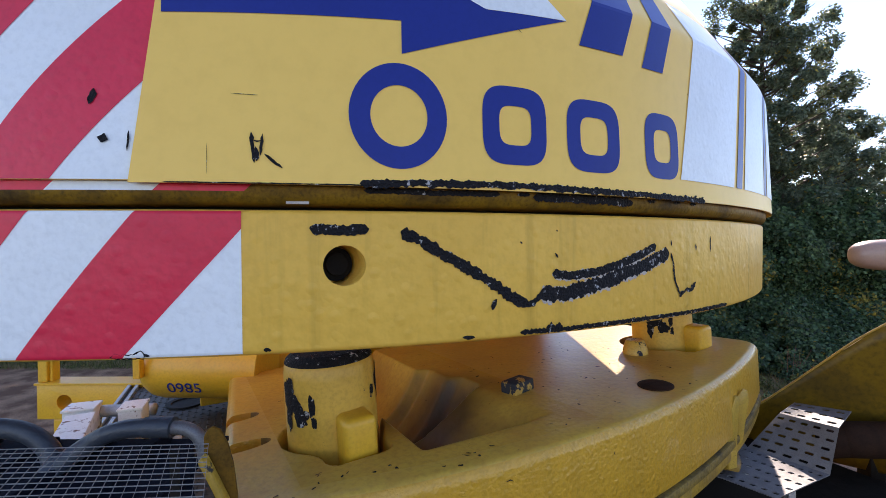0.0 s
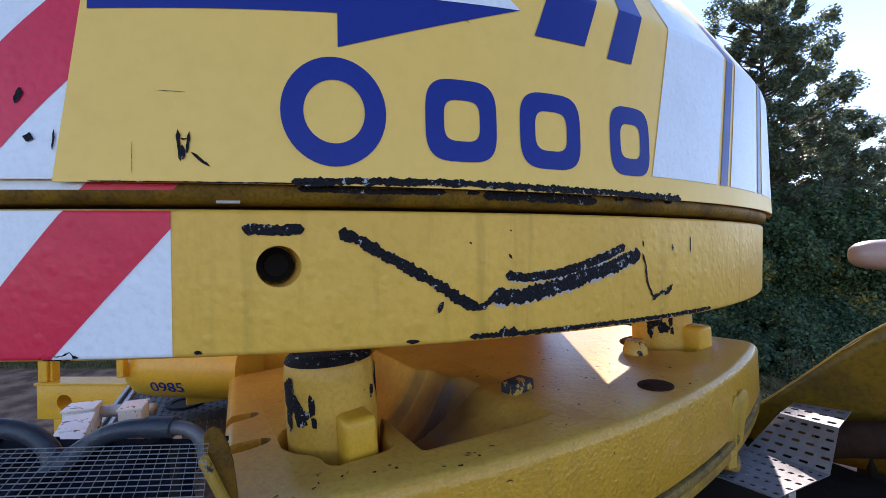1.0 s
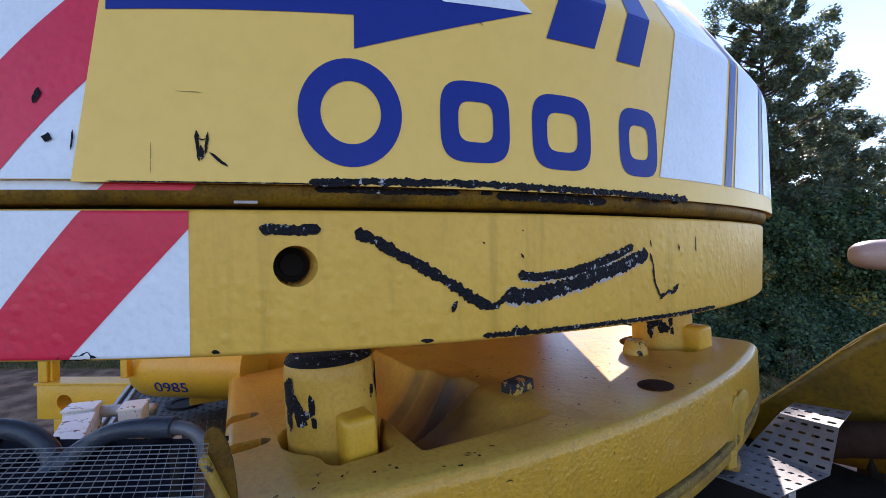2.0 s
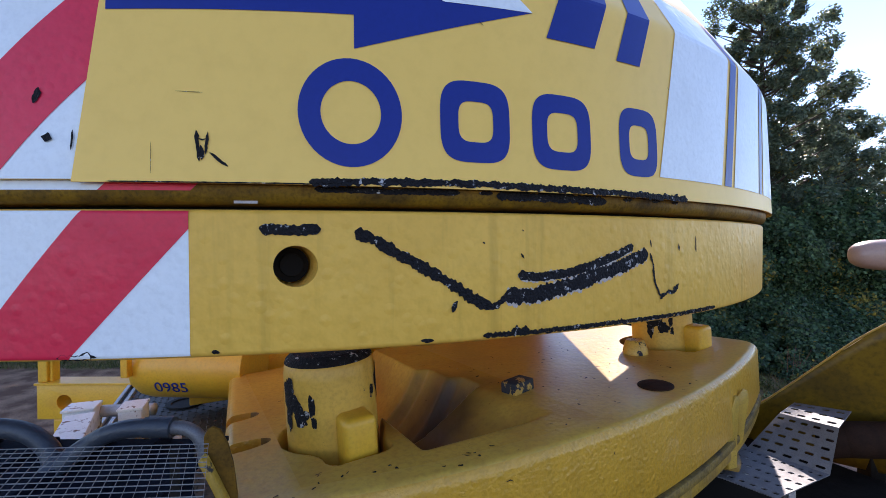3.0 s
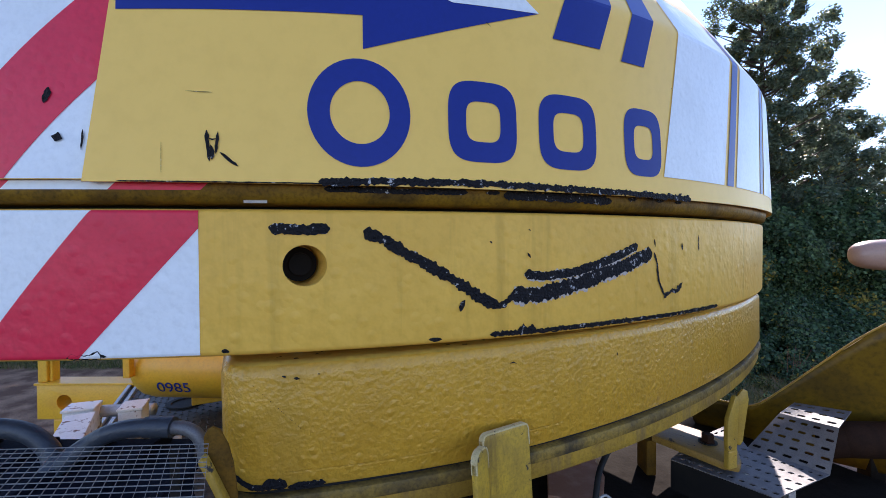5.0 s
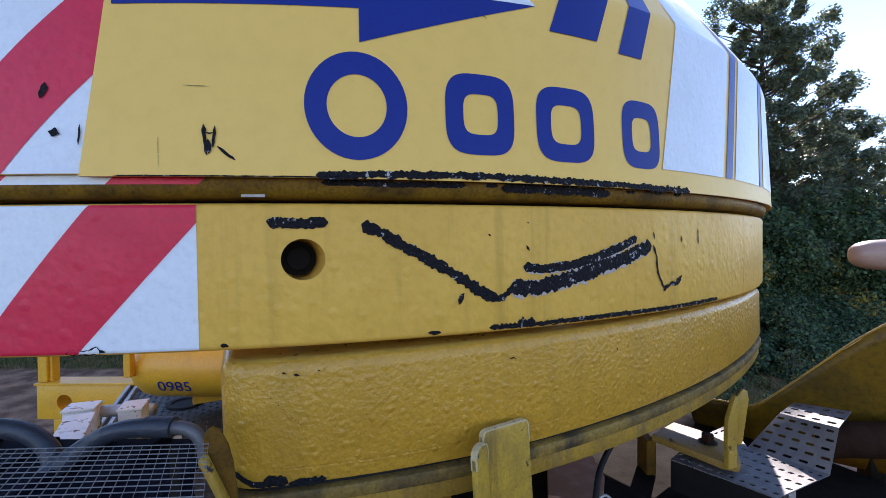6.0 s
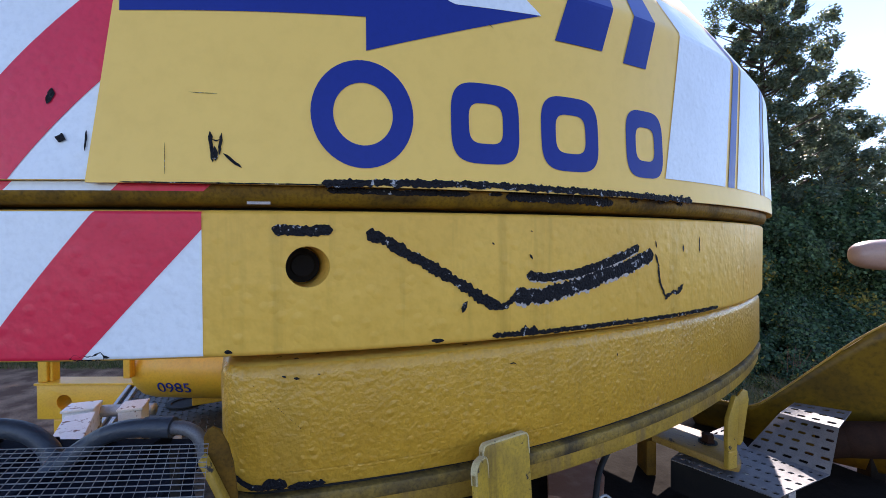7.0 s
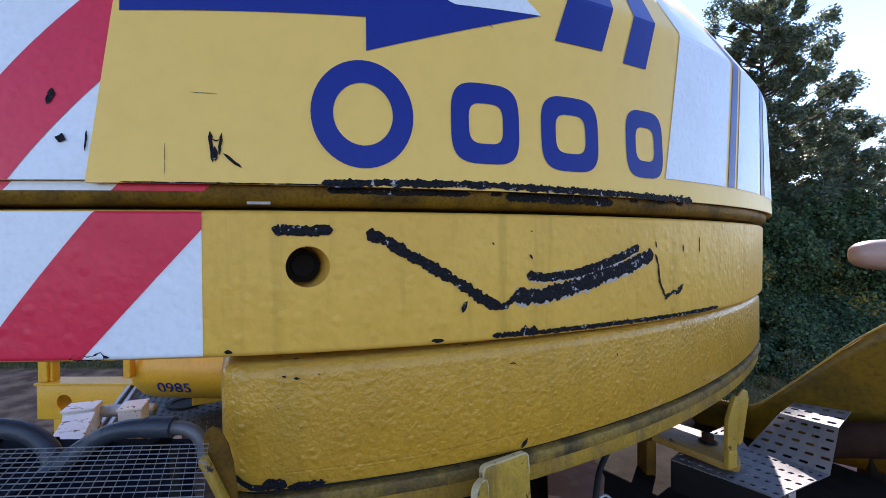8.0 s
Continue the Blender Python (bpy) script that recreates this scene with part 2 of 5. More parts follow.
def film_bm(left, right, z0, z1, r_of, lift=0.0012, nz=10, step=0.012, edge=0.0):
    """A painted patch on the rim between two edges, each a heading as a function of the height from 0 to 1."""
    bm = bmesh.new()
    wide = max(abs(right(t) - left(t)) for t in (0, 0.5, 1))
    n = max(2, int(wide / step) + 1)
    rows = []
    ts = [j / nz for j in range(nz + 1)]
    if edge:                                              # closer rows where the rim is rounded
        k = edge / (z1 - z0)
        ts = [k * f for f in (0, 0.2, 0.45, 0.7)] + [k + (1 - 2 * k) * f for f in ts] + [1 - k * f for f in (0.7, 0.45, 0.2, 0)]
    for t in ts:
        z = z0 + (z1 - z0) * t
        rows.append([bm.verts.new(rim(left(t) + (right(t) - left(t)) * i / n, r_of(z) + lift, z)) for i in range(n + 1)])
    for a, b in zip(rows, rows[1:]):
        for i in range(n):
            bm.faces.new((a[i], a[i + 1], b[i + 1], b[i]))
    return bm


def scuff_bm(path, width, r_of, seed, lift=0.0022, ragged=0.45, r_at=None):
    """A ragged scrape along a path of (heading, height) on the rim."""
    rng = random.Random(seed)
    pts = []
    for (p0, z0), (p1, z1) in zip(path, path[1:]):
        L = math.hypot((p1 - p0) * R_SLAB, z1 - z0)
        n = max(3, int(L / 0.003))
        pts += [(p0 + (p1 - p0) * i / n, z0 + (z1 - z0) * i / n) for i in range(n)]
    pts.append(path[-1])
    bm = bmesh.new()
    prev = None
    n = len(pts)
    wob = [rng.uniform(0, 100) for _ in range(2)]
    for i, (p, z) in enumerate(pts):
        q = pts[min(i + 1, n - 1)]
        o = pts[max(i - 1, 0)]
        dx, dz = (q[0] - o[0]) * R_SLAB, q[1] - o[1]
        L = math.hypot(dx, dz) or 1
        nx, nz = -dz / L, dx / L
        w = width / 2 * min(1.0, (min(i, n - 1 - i) + 0.6) / 4)
        row = []
        for side in (0, 1):
            nn = noise.noise((i * 0.15, wob[side], 0)) * 0.5 + noise.noise((i * 0.45, wob[side], 5)) * 0.55
            ww = w * (1 + ragged * nn) * (1 if side == 0 else -1)
            ph, zz = p + nx * ww / R_SLAB, z + nz * ww
            row.append(bm.verts.new(rim(ph, (r_at(ph, zz) if r_at else r_of(zz)) + lift, zz)))
        if prev:
            bm.faces.new((prev[0], prev[1], row[1], row[0]))
        prev = row
    return bm


def plate_bm(outer, inner):
    """A closed plate between two grids of points."""
    bm = bmesh.new()
    A = [[bm.verts.new(p) for p in row] for row in outer]
    B = [[bm.verts.new(p) for p in row] for row in inner]
    nj, ni = len(A), len(A[0])
    for j in range(nj - 1):
        for i in range(ni - 1):
            bm.faces.new((A[j][i], A[j][i + 1], A[j + 1][i + 1], A[j + 1][i]))
            bm.faces.new((B[j][i], B[j + 1][i], B[j + 1][i + 1], B[j][i + 1]))
    for i in range(ni - 1):
        bm.faces.new((A[0][i], B[0][i], B[0][i + 1], A[0][i + 1]))
        bm.faces.new((A[-1][i], A[-1][i + 1], B[-1][i + 1], B[-1][i]))
    for j in range(nj - 1):
        bm.faces.new((A[j][0], A[j + 1][0], B[j + 1][0], B[j][0]))
        bm.faces.new((A[j][-1], B[j][-1], B[j + 1][-1], A[j + 1][-1]))
    return bm


def cut(ob, cutters):
    """Cut the meshes away from ob for good, and drop them."""
    for c in cutters:
        md = ob.modifiers.new("cut", 'BOOLEAN')
        md.operation, md.object, md.solver = 'DIFFERENCE', c, 'EXACT'
    bpy.context.view_layer.update()
    dg = bpy.context.evaluated_depsgraph_get()
    me = bpy.data.meshes.new_from_object(ob.evaluated_get(dg))
    ob.modifiers.clear()
    ob.data = me
    for c in cutters:
        bpy.data.objects.remove(c)
    return ob


# ---- ground ----
def ground():
    m = bpy.data.materials.new("ground_mix")
    m.use_nodes = True
    nt = m.node_tree
    N, L = nt.nodes, nt.links
    b = N["Principled BSDF"]
    b.inputs["Roughness"].default_value = 0.95
    b.inputs["Specular IOR Level"].default_value = 0.08
    tc = N.new("ShaderNodeTexCoord")

    def tex(s, d=8):
        n = N.new("ShaderNodeTexNoise")
        n.inputs["Scale"].default_value, n.inputs["Detail"].default_value = s, d
        L.new(tc.outputs["Object"], n.inputs["Vector"])
        return n.outputs[0]

    def rng(src, a, c):
        r = N.new("ShaderNodeMapRange")
        r.inputs[1].default_value, r.inputs[2].default_value = a, c
        L.new(src, r.inputs[0])
        return r.outputs[0]

    def mix(f, a, c):
        x = N.new("ShaderNodeMix")
        x.data_type = 'RGBA'
        L.new(f, x.inputs[0])
        for s, v in ((x.inputs[6], a), (x.inputs[7], c)):
            if isinstance(v, tuple):
                s.default_value = (*v, 1)
            else:
                L.new(v, s)
        return x.outputs[2]

    asphalt = mix(rng(tex(2.6), 0.42, 0.62), (0.19, 0.10, 0.062), (0.42, 0.245, 0.15))
    # near ground painted darker in place of shade, cutting light bounced onto the ballast
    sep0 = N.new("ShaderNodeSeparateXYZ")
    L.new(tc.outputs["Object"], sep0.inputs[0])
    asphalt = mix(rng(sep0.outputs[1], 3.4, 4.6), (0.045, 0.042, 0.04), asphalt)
    asphalt = mix(rng(tex(60), 0.45, 0.8), asphalt, (0.05, 0.042, 0.038))
    grass = mix(rng(tex(3), 0.4, 0.65), (0.10, 0.095, 0.035), (0.24, 0.155, 0.08))
    sep = N.new("ShaderNodeSeparateXYZ")
    L.new(tc.outputs["Object"], sep.inputs[0])
    ad = N.new("ShaderNodeMath")
    ad.operation = 'MULTIPLY_ADD'
    L.new(tex(1.6), ad.inputs[0])
    ad.inputs[1].default_value = 1.2
    side = N.new("ShaderNodeMapRange")                    # the grass comes nearer on one side of the yard
    for k, v in enumerate((0.5, 3.5, 0.0, 3.5)):
        side.inputs[k + 1].default_value = v
    L.new(sep.outputs[0], side.inputs[0])
    sm = N.new("ShaderNodeMath")
    L.new(sep.outputs[1], sm.inputs[0])
    L.new(side.outputs[0], sm.inputs[1])
    L.new(sm.outputs[0], ad.inputs[2])
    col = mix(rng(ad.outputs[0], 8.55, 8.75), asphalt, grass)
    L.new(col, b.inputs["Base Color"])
    bp = N.new("ShaderNodeBump")
    bp.inputs["Strength"].default_value, bp.inputs["Distance"].default_value = 0.6, 0.02
    L.new(tex(25), bp.inputs["Height"])
    L.new(bp.outputs[0], b.inputs["Normal"])
    bm = bmesh.new()
    bmesh.ops.create_grid(bm, x_segments=60, y_segments=60, size=400)
    ob = part("ground", bm, m)
    tagged(ob, "grey-brown worn yard surface turning to grass at the hedge", "ground", kind="structure")


ground()


# ---- the upper counterweight cowling ----
def r_body(z):
    """Outer radius of the cowling at a height."""
    if z < 3.0:
        return 3.462 - 0.055 * (z - 2.42)
    return 3.4301 - 0.64 * (z - 3.0)


def upper_cowling():
    t = thing("crane_cowling", "yellow crane tail cowling with red and white warning stripes", "counterweight", AXIS)
    # shell carried up unseen to 4.15 so that it shades step and deck
    zs = [2.4375, 2.6, 2.8, 2.99, 3.01, 3.1, 3.3, 3.52, 4.15]
    prof = [(2.45, 4.15), (2.6, 3.6), (2.9, 3.3), (2.9, 2.4375)] + [(r_body(z), z) for z in zs]
    part("shell", sweep_bm(prof, -0.15, 1.21, 120), M_panel, t, auto=25)
    lip = [(3.05, 2.437), (3.05, 2.386), (3.415, 2.386), (3.430, 2.388), (3.438, 2.394), (3.442, 2.404), (3.445, 2.414), (3.445, 2.437)]
    part("lip", sweep_bm(lip, -0.15, 1.21, 120), M_ochre, t, "dirty ochre lower lip", auto=35)
    # near-black ring that paints in the shade of the gap under the lip
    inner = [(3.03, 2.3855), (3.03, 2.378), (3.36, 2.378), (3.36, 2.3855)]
    part("seat_ring", sweep_bm(inner, -0.15, 1.21, 80), M_dark, t, "near-black ring standing for the shade of the gap")
    # proud cover plate
    edge = lambda k: 0.0790 + 0.0181 * k
    n, nz = 110, 32
    outer, inside = [], []
    for j in range(nz + 1):
        z = 2.431 + (3.50 - 2.431) * j / nz
        a = edge((z - 2.428) / 0.5)
        outer.append([rim(a + (1.2 - a) * i / n, r_body(z) + 0.009, z) for i in range(n + 1)])
        inside.append([rim(a + (1.2 - a) * i / n, r_body(z) + 0.0005, z) for i in range(n + 1)])
    part("cover_plate", plate_bm(outer, inside), M_panel, t, "yellow cover plate with chipped lower edge", auto=30)
    rp = lambda z: r_body(z) + 0.0095
    # stripes on the shell beyond the plate
    L = lambda a, b, c=0.0: (lambda k: a + (b - a) * k + c * k * (1 - k))
    part("white_field", film_bm(L(-0.15, -0.15), L(0.105, 0.14), 2.4385, 2.96, r_body, 0.001), M_white, t, "white striped field")
    bow = lambda a, b, c, z0, h: (lambda k: a * (z0 + h * k) ** 2 + b * (z0 + h * k) + c)
    part("red_stripe", film_bm(bow(0.2232, -0.9483, 0.9672, 2.4385, 0.5215), bow(0.196, -0.7488, 0.692, 2.4385, 0.5215), 2.4385, 2.96, r_body, 0.002, 24), M_red, t, "red warning stripe")
    part("red_stripe", film_bm(bow(0.1, -0.305, 0.01, 2.55, 0.41), bow(0.1, -0.305, 0.082, 2.55, 0.41), 2.55, 2.96, r_body, 0.002, 16), M_red, t)
    for p0, p1, mt, lb in ((-0.15, -0.045, M_white, "white end of the striped field on the lip"), (-0.045, 0.024, M_red, "end of a red stripe on the lip"),
                           (0.024, 0.0899, M_white, "white end of the striped field on the lip"), (0.0899, 0.1464, M_red, "end of a red stripe on the lip")):
        part("lip_stripe", film_bm(L(p0, p0 + 0.006), L(p1, p1 + 0.006), 2.4165, 2.4368, lambda z: 3.445, 0.001, 1), mt, t, lb)
    part("lip_label", film_bm(L(0.173, 0.173), L(0.188, 0.188), 2.3885, 2.395, lambda z: 3.4415, 0.001, 1), M_primer, t, "small pale label on the lip")
    # blue band and arrow with a white tongue
    z_band = lambda p: 2.811 + 0.2 * (p - 0.0977)

    def strip(name, p0, p1, low, high, mat, label, lift=0.001, n=60):
        bm = bmesh.new()
        q = []
        for i in range(n + 1):
            p = p0 + (p1 - p0) * i / n
            a, b = low(p), high(p)
            q.append([bm.verts.new(rim(p, rp(a + (b - a) * k / 4) + lift, a + (b - a) * k / 4)) for k in range(5)])
        for a, b in zip(q, q[1:]):
            for k in range(4):
                bm.faces.new((a[k], b[k], b[k + 1], a[k + 1]))
        part(name, bm, mat, t, label)

    edge_line = lambda p: min(3.03, 2.921 + max(0.0, 0.3925 - p) * 2.6)
    tongue = lambda p: 2.906 + (p - 0.318) * 0.2
    strip("blue_band", 0.0977, 0.2524, z_band, lambda p: 3.03, M_blue, "blue band of film")
    strip("blue_arrow", 0.2524, 0.3925, lambda p: 2.759 + (p - 0.2524) * 1.157, lambda p: max(2.759 + (p - 0.2524) * 1.157 + 0.0004, min(edge_line(p), tongue(p) if p > 0.318 else 3.03)), M_blue, "blue arrow head of film")
    strip("white_tongue", 0.25, 0.3925, lambda p: min(tongue(p), edge_line(p) - 0.0004) if p > 0.318 else 2.906 + (0.318 - p) * 1.3, edge_line, M_white, "white wedge beside the arrow", 0.002)
    # plain lettering-like shapes in blue and pale grey, not readable
    for cxp, w, h, hole, cz in ((0.250, 0.070, 0.26, 0.58, 2.605), (0.341, 0.056, 0.21, 0.50, 2.605), (0.418, 0.058, 0.21, 0.52, 2.60), (0.505, 0.050, 0.21, 0.50, 2.60)):
        ring = bmesh.new()
        o, i2 = [], []
        for k in range(48):
            a = 2 * math.pi * k / 48
            ca, sa = math.cos(a), math.sin(a)
            ex = 1.0 if w > 0.06 else 0.55
            sx, sz = math.copysign(abs(ca) ** ex, ca), math.copysign(abs(sa) ** ex, sa)
            for lst, f in ((o, 0.5), (i2, 0.5 * hole)):
                z = cz + sz * h * f
                lst.append(ring.verts.new(rim(cxp + sx * w * f, rp(z) + 0.001, z)))
        for k in range(48):
            ring.faces.new((o[k], o[(k + 1) % 48], i2[(k + 1) % 48], i2[k]))
        part("blue_emblem", ring, M_blue, t, "plain blue emblem shape")
    for p0, p1, za, zb, mt in ((0.425, 0.475, 2.86, 3.3, M_blue), (0.50, 0.53, 2.84, 3.3, M_blue), (0.552, 0.668, 2.50, 3.2, M_white), (0.676, 0.694, 2.50, 3.2, M_blue),
                               (0.702, 0.797, 2.50, 3.2, M_white), (0.803, 0.82, 2.50, 3.2, M_blue), (0.828, 0.925, 2.50, 3.2, M_white)):
        part("livery_band", film_bm((lambda k, a=p0: a - 0.02 + 0.05 * k), (lambda k, b=p1: b - 0.02 + 0.05 * k), za, zb, rp, 0.002, 40), mt, t, "slanted band of the livery")
    # wear
    zc = 2.435
    part("paint_chip", scuff_bm([(0.222, zc + 0.002), (0.28, zc + 0.008), (0.34, zc + 0.010), (0.40, zc + 0.007), (0.47, zc + 0.004), (0.575, zc)], 0.018, rp, 3, ragged=1.0), M_scuff, t, "bare scraped lower edge")
    r_lip = lambda z: 3.4445
    part("lip_chip", scuff_bm([(0.225, 2.424), (0.28, 2.422), (0.33, 2.424)], 0.014, r_lip, 7, ragged=0.7), M_scuff, t, "black scraped lip")
    part("lip_chip", scuff_bm([(0.36, 2.420), (0.41, 2.421), (0.47, 2.416)], 0.024, r_lip, 8, ragged=0.9), M_scuff, t)
    for k, p in enumerate((0.30, 0.345, 0.49, 0.53, 0.56)):
        part("lip_chip", scuff_bm([(p, 2.424), (p + 0.012, 2.426)], 0.01, r_lip, 50 + k, ragged=1.2), M_scuff, t)
    for k, p in enumerate((0.455, 0.50, 0.535, 0.553, 0.566, 0.40)):
        part("paint_chip", scuff_bm([(p, 2.44), (p + 0.006, 2.447 + 0.004 * (k % 2))], 0.012, rp, 70 + k, ragged=1.0), M_scuff, t)
    part("paint_chip", scuff_bm([(0.10, 2.4325), (0.16, 2.4322), (0.23, 2.433)], 0.003, rp, 4, ragged=0.9), M_scuff, t)
    for i, (p, w, pth) in enumerate((
            (0, 0.008, [(0.1528, 2.548), (0.1535, 2.52), (0.1548, 2.478)]),
            (0, 0.009, [(0.1555, 2.515), (0.1565, 2.50), (0.1562, 2.482)]),
            (0, 0.006, [(0.1598, 2.545), (0.1592, 2.52), (0.1585, 2.495)]),
            (0, 0.005, [(0.154, 2.53), (0.1565, 2.527), (0.1592, 2.53)]),
            (0, 0.007, [(0.161, 2.499), (0.166, 2.484), (0.1722, 2.468)]))):
        part("scratch", scuff_bm(pth, w, rp, 20 + i, ragged=0.8), M_scuff, t, "dark scratch in the paint")
    for i, (pth, w) in enumerate((
            ([(0.0575, 2.637), (0.0565, 2.622), (0.0545, 2.602)], 0.014),
            ([(0.0640, 2.538), (0.063, 2.527), (0.0625, 2.518)], 0.022),
            ([(0.0785, 2.545), (0.078, 2.52), (0.0778, 2.50)], 0.005))):
        part("scratch", scuff_bm(pth, w, lambda z: r_body(z) + 0.002, 30 + i, ragged=0.8), M_scuff, t)
    for i, (pth, w) in enumerate(([[(0.30 + 0.25, 2.80), (0.552, 2.79)], 0.003], [[(0.14, 2.634), (0.157, 2.633)], 0.0012], [[(0.126, 2.52), (0.1262, 2.45)], 0.001], [[(0.30 + 0.045, 2.87), (0.349, 2.86)], 0.003])):
        part("scratch", scuff_bm(pth, w, rp, 40 + i, ragged=0.9), M_scuff, t)
    return t


# ---- the striped ballast slab under the cowling ----
def ballast_slab():
    t = thing("ballast_slab", "yellow ballast slab with striped end, black scrapes and a round hole", "counterweight", AXIS)
    z0, z1 = 2.031, 2.376
    body = part("slab", sweep_bm(rounded(3.18, R_SLAB, z0, z1, 0.014), -0.13, 1.19, 130), M_slab, t, auto=35)
    c = new("cutter", mesh_of("cutter", lathe_bm([(0.0495, -0.12), (0.0495, 0.12)], 48, Matrix.Translation(rim(0.2118, R_SLAB, 2.241)) @ pose(0, 0, 0, 0, 0, 27) @ pose(0, 0, 0, 90)), M_slab))
    c.parent = t
    cut(body, [c])
    inward = Matrix.Translation(rim(0.2118, R_SLAB, 2.241)) @ pose(0, 0, 0, 0, 0, 27) @ pose(0, 0, 0, -90)
    part("hole_bottom", lathe_bm([(0.044, 0.119), (0.044, 0.085), (0.03, 0.08), (0.028, 0.07)][::-1], 40, inward), M_dark, t, "dark bottom of the round hole", auto=30)
    def rs(z):
        d = min(0.0139, max(0.0, z0 + 0.014 - z, z - z1 + 0.014))
        return R_SLAB - 0.014 + math.sqrt(0.014 ** 2 - d * d)


    L = lambda a, b: (lambda k: a + (b - a) * k)
    lo, hi = z0 + 0.006, z1 - 0.004
    part("white_field", film_bm(L(-0.13, -0.13), L(0.1433, 0.1433), lo, hi, rs, 0.001, edge=0.010), M_white, t, "white field of the warning stripes")
    zk = lambda k: lo + (hi - lo) * k
    part("red_stripe", film_bm(lambda k: 0.0487 * zk(k) ** 2 + 0.0122 * zk(k) - 0.2263, lambda k: min(0.1434, 0.2589 * zk(k) - 0.4599), lo, hi, rs, 0.002, 30, edge=0.010), M_red, t, "red warning stripe")
    part("red_stripe", film_bm(lambda k: 0.22 * zk(k) - 0.575, lambda k: 0.22 * zk(k) - 0.5114, lo, hi, rs, 0.002, edge=0.010), M_red, t)
    # scrapes
    S = [
        ([(0.188, 2.333), (0.197, 2.329), (0.206, 2.327), (0.229, 2.330)], 0.022, 0.35),
        ([(0.252, 2.327), (0.262, 2.315), (0.275, 2.292), (0.290, 2.268), (0.305, 2.238), (0.320, 2.212), (0.336, 2.180), (0.349, 2.152), (0.358, 2.148)], 0.024, 0.5),
        ([(0.352, 2.142), (0.362, 2.146), (0.372, 2.175), (0.3755, 2.192)], 0.014, 0.6),
        ([(0.369, 2.168), (0.395, 2.170), (0.415, 2.180), (0.44, 2.196), (0.47, 2.216), (0.50, 2.238), (0.53, 2.262)], 0.036, 0.4),
        ([(0.381, 2.228), (0.40, 2.220), (0.43, 2.226), (0.46, 2.245), (0.49, 2.27), (0.509, 2.292)], 0.022, 0.35),
        ([(0.329, 2.160), (0.3265, 2.145), (0.325, 2.13)], 0.013, 0.5),
        ([(0.533, 2.262), (0.538, 2.22), (0.540, 2.17), (0.548, 2.12), (0.553, 2.112)], 0.007, 0.9),
        ([(0.549, 2.105), (0.562, 2.125), (0.572, 2.124), (0.581, 2.15)], 0.012, 0.9),
        ([(0.533, 2.305), (0.535, 2.28)], 0.006, 0.6),
        ([(0.580, 2.288), (0.581, 2.262)], 0.008, 0.5),
        ([(0.613, 2.315), (0.614, 2.255)], 0.006, 0.4),
        ([(0.350, 2.317), (0.352, 2.312)], 0.009, 0.6),
        ([(0.384, 2.287), (0.387, 2.272)], 0.006, 0.6),
        ([(0.385, 2.352), (0.387, 2.348)], 0.006, 0.6),
        ([(0.157, 2.046), (0.162, 2.043)], 0.014, 0.8),
        ([(0.30, 2.046), (0.31, 2.043)], 0.010, 0.8),
        ([(0.35, 2.046), (0.40, 2.044), (0.47, 2.046), (0.56, 2.044), (0.66, 2.045)], 0.012, 0.9),
        ([(0.375, 2.052), (0.392, 2.05)], 0.02, 0.9),
        ([(0.06, 2.040), (0.085, 2.041)], 0.012, 1.0),
        ([(0.322, 2.215), (0.3225, 2.208)], 0.003, 0.6),
    ]
    for i, (pth, w, rg) in enumerate(S):
        pth = [(p, min(max(z - (0.022 * math.sin(math.pi * min(1, max(0, (p - 0.24) / 0.31))) if z > 2.06 else 0), z0 + 0.004), z1 - 0.004)) for p, z in pth]
        if 0.02 < w and 2.1 < pth[0][1] < 2.32:              # pale primer along the scrape's lower edge
            part("primer_edge", scuff_bm([(p, z - 0.003) for p, z in pth], w * 1.22, rs, 160 + i, lift=0.0017, ragged=0.9), M_primer, t, "pale primer showing beside a scrape")
        part("scrape", scuff_bm(pth, w * 1.18, rs, 60 + i, ragged=rg * 1.6), M_scuff, t, "black scrape through the paint" if w > 0.01 else "")
    return t


# ---- frame of the superstructure behind the slab, and its ballast cylinder ----
def slew_frame():
    t = thing("slewing_frame", "yellow steel superstructure frame behind the ballast", "crane frame", AXIS)
    # unseen underside plates added to shade the ballast; an opening lets the sun through
    turn = pose(0, 0, 0, 0, 0, math.degrees(MID))
    part("tail_plate", prism_bm([(-0.72, -2.6), (1.02, -2.72), (1.10, -2.61), (1.60, -1.85), (1.9, -1.4), (1.9, -1.2), (-0.72, -1.2)], 2.38, 2.42, m=turn), M_yellow, t)
    part("tail_plate", prism_bm([(-0.9, -2.55), (1.10, -2.61), (1.86, -2.36), (2.1, -2.28), (1.7, -2.55), (0.9, -3.0), (0.0, -3.14), (-0.9, -3.0)], 2.425, 2.455, m=turn), M_yellow, t)
    part("bulkhead", box_bm((-1.30, -1.56, 1.40), (1.25, -1.50, 2.378), 0.006, m=turn), M_yellow, t)
    for x in (-0.62, 0.05):
        part("web_plate", box_bm((x - 0.03, -2.6, 2.422), (x + 0.03, 0.6, 3.0), 0.006, m=turn), M_yellow, t)
    part("slew_ring", lathe_bm([(0.9, 1.45), (0.9, 1.75), (0.86, 1.78), (0.86, 2.378)], 64), M_yellow, t, auto=30)
    part("top_plate", box_bm((-0.8, -1.2, 2.38), (0.8, 1.2, 2.42), 0.006, m=turn), M_yellow, t)
    return t


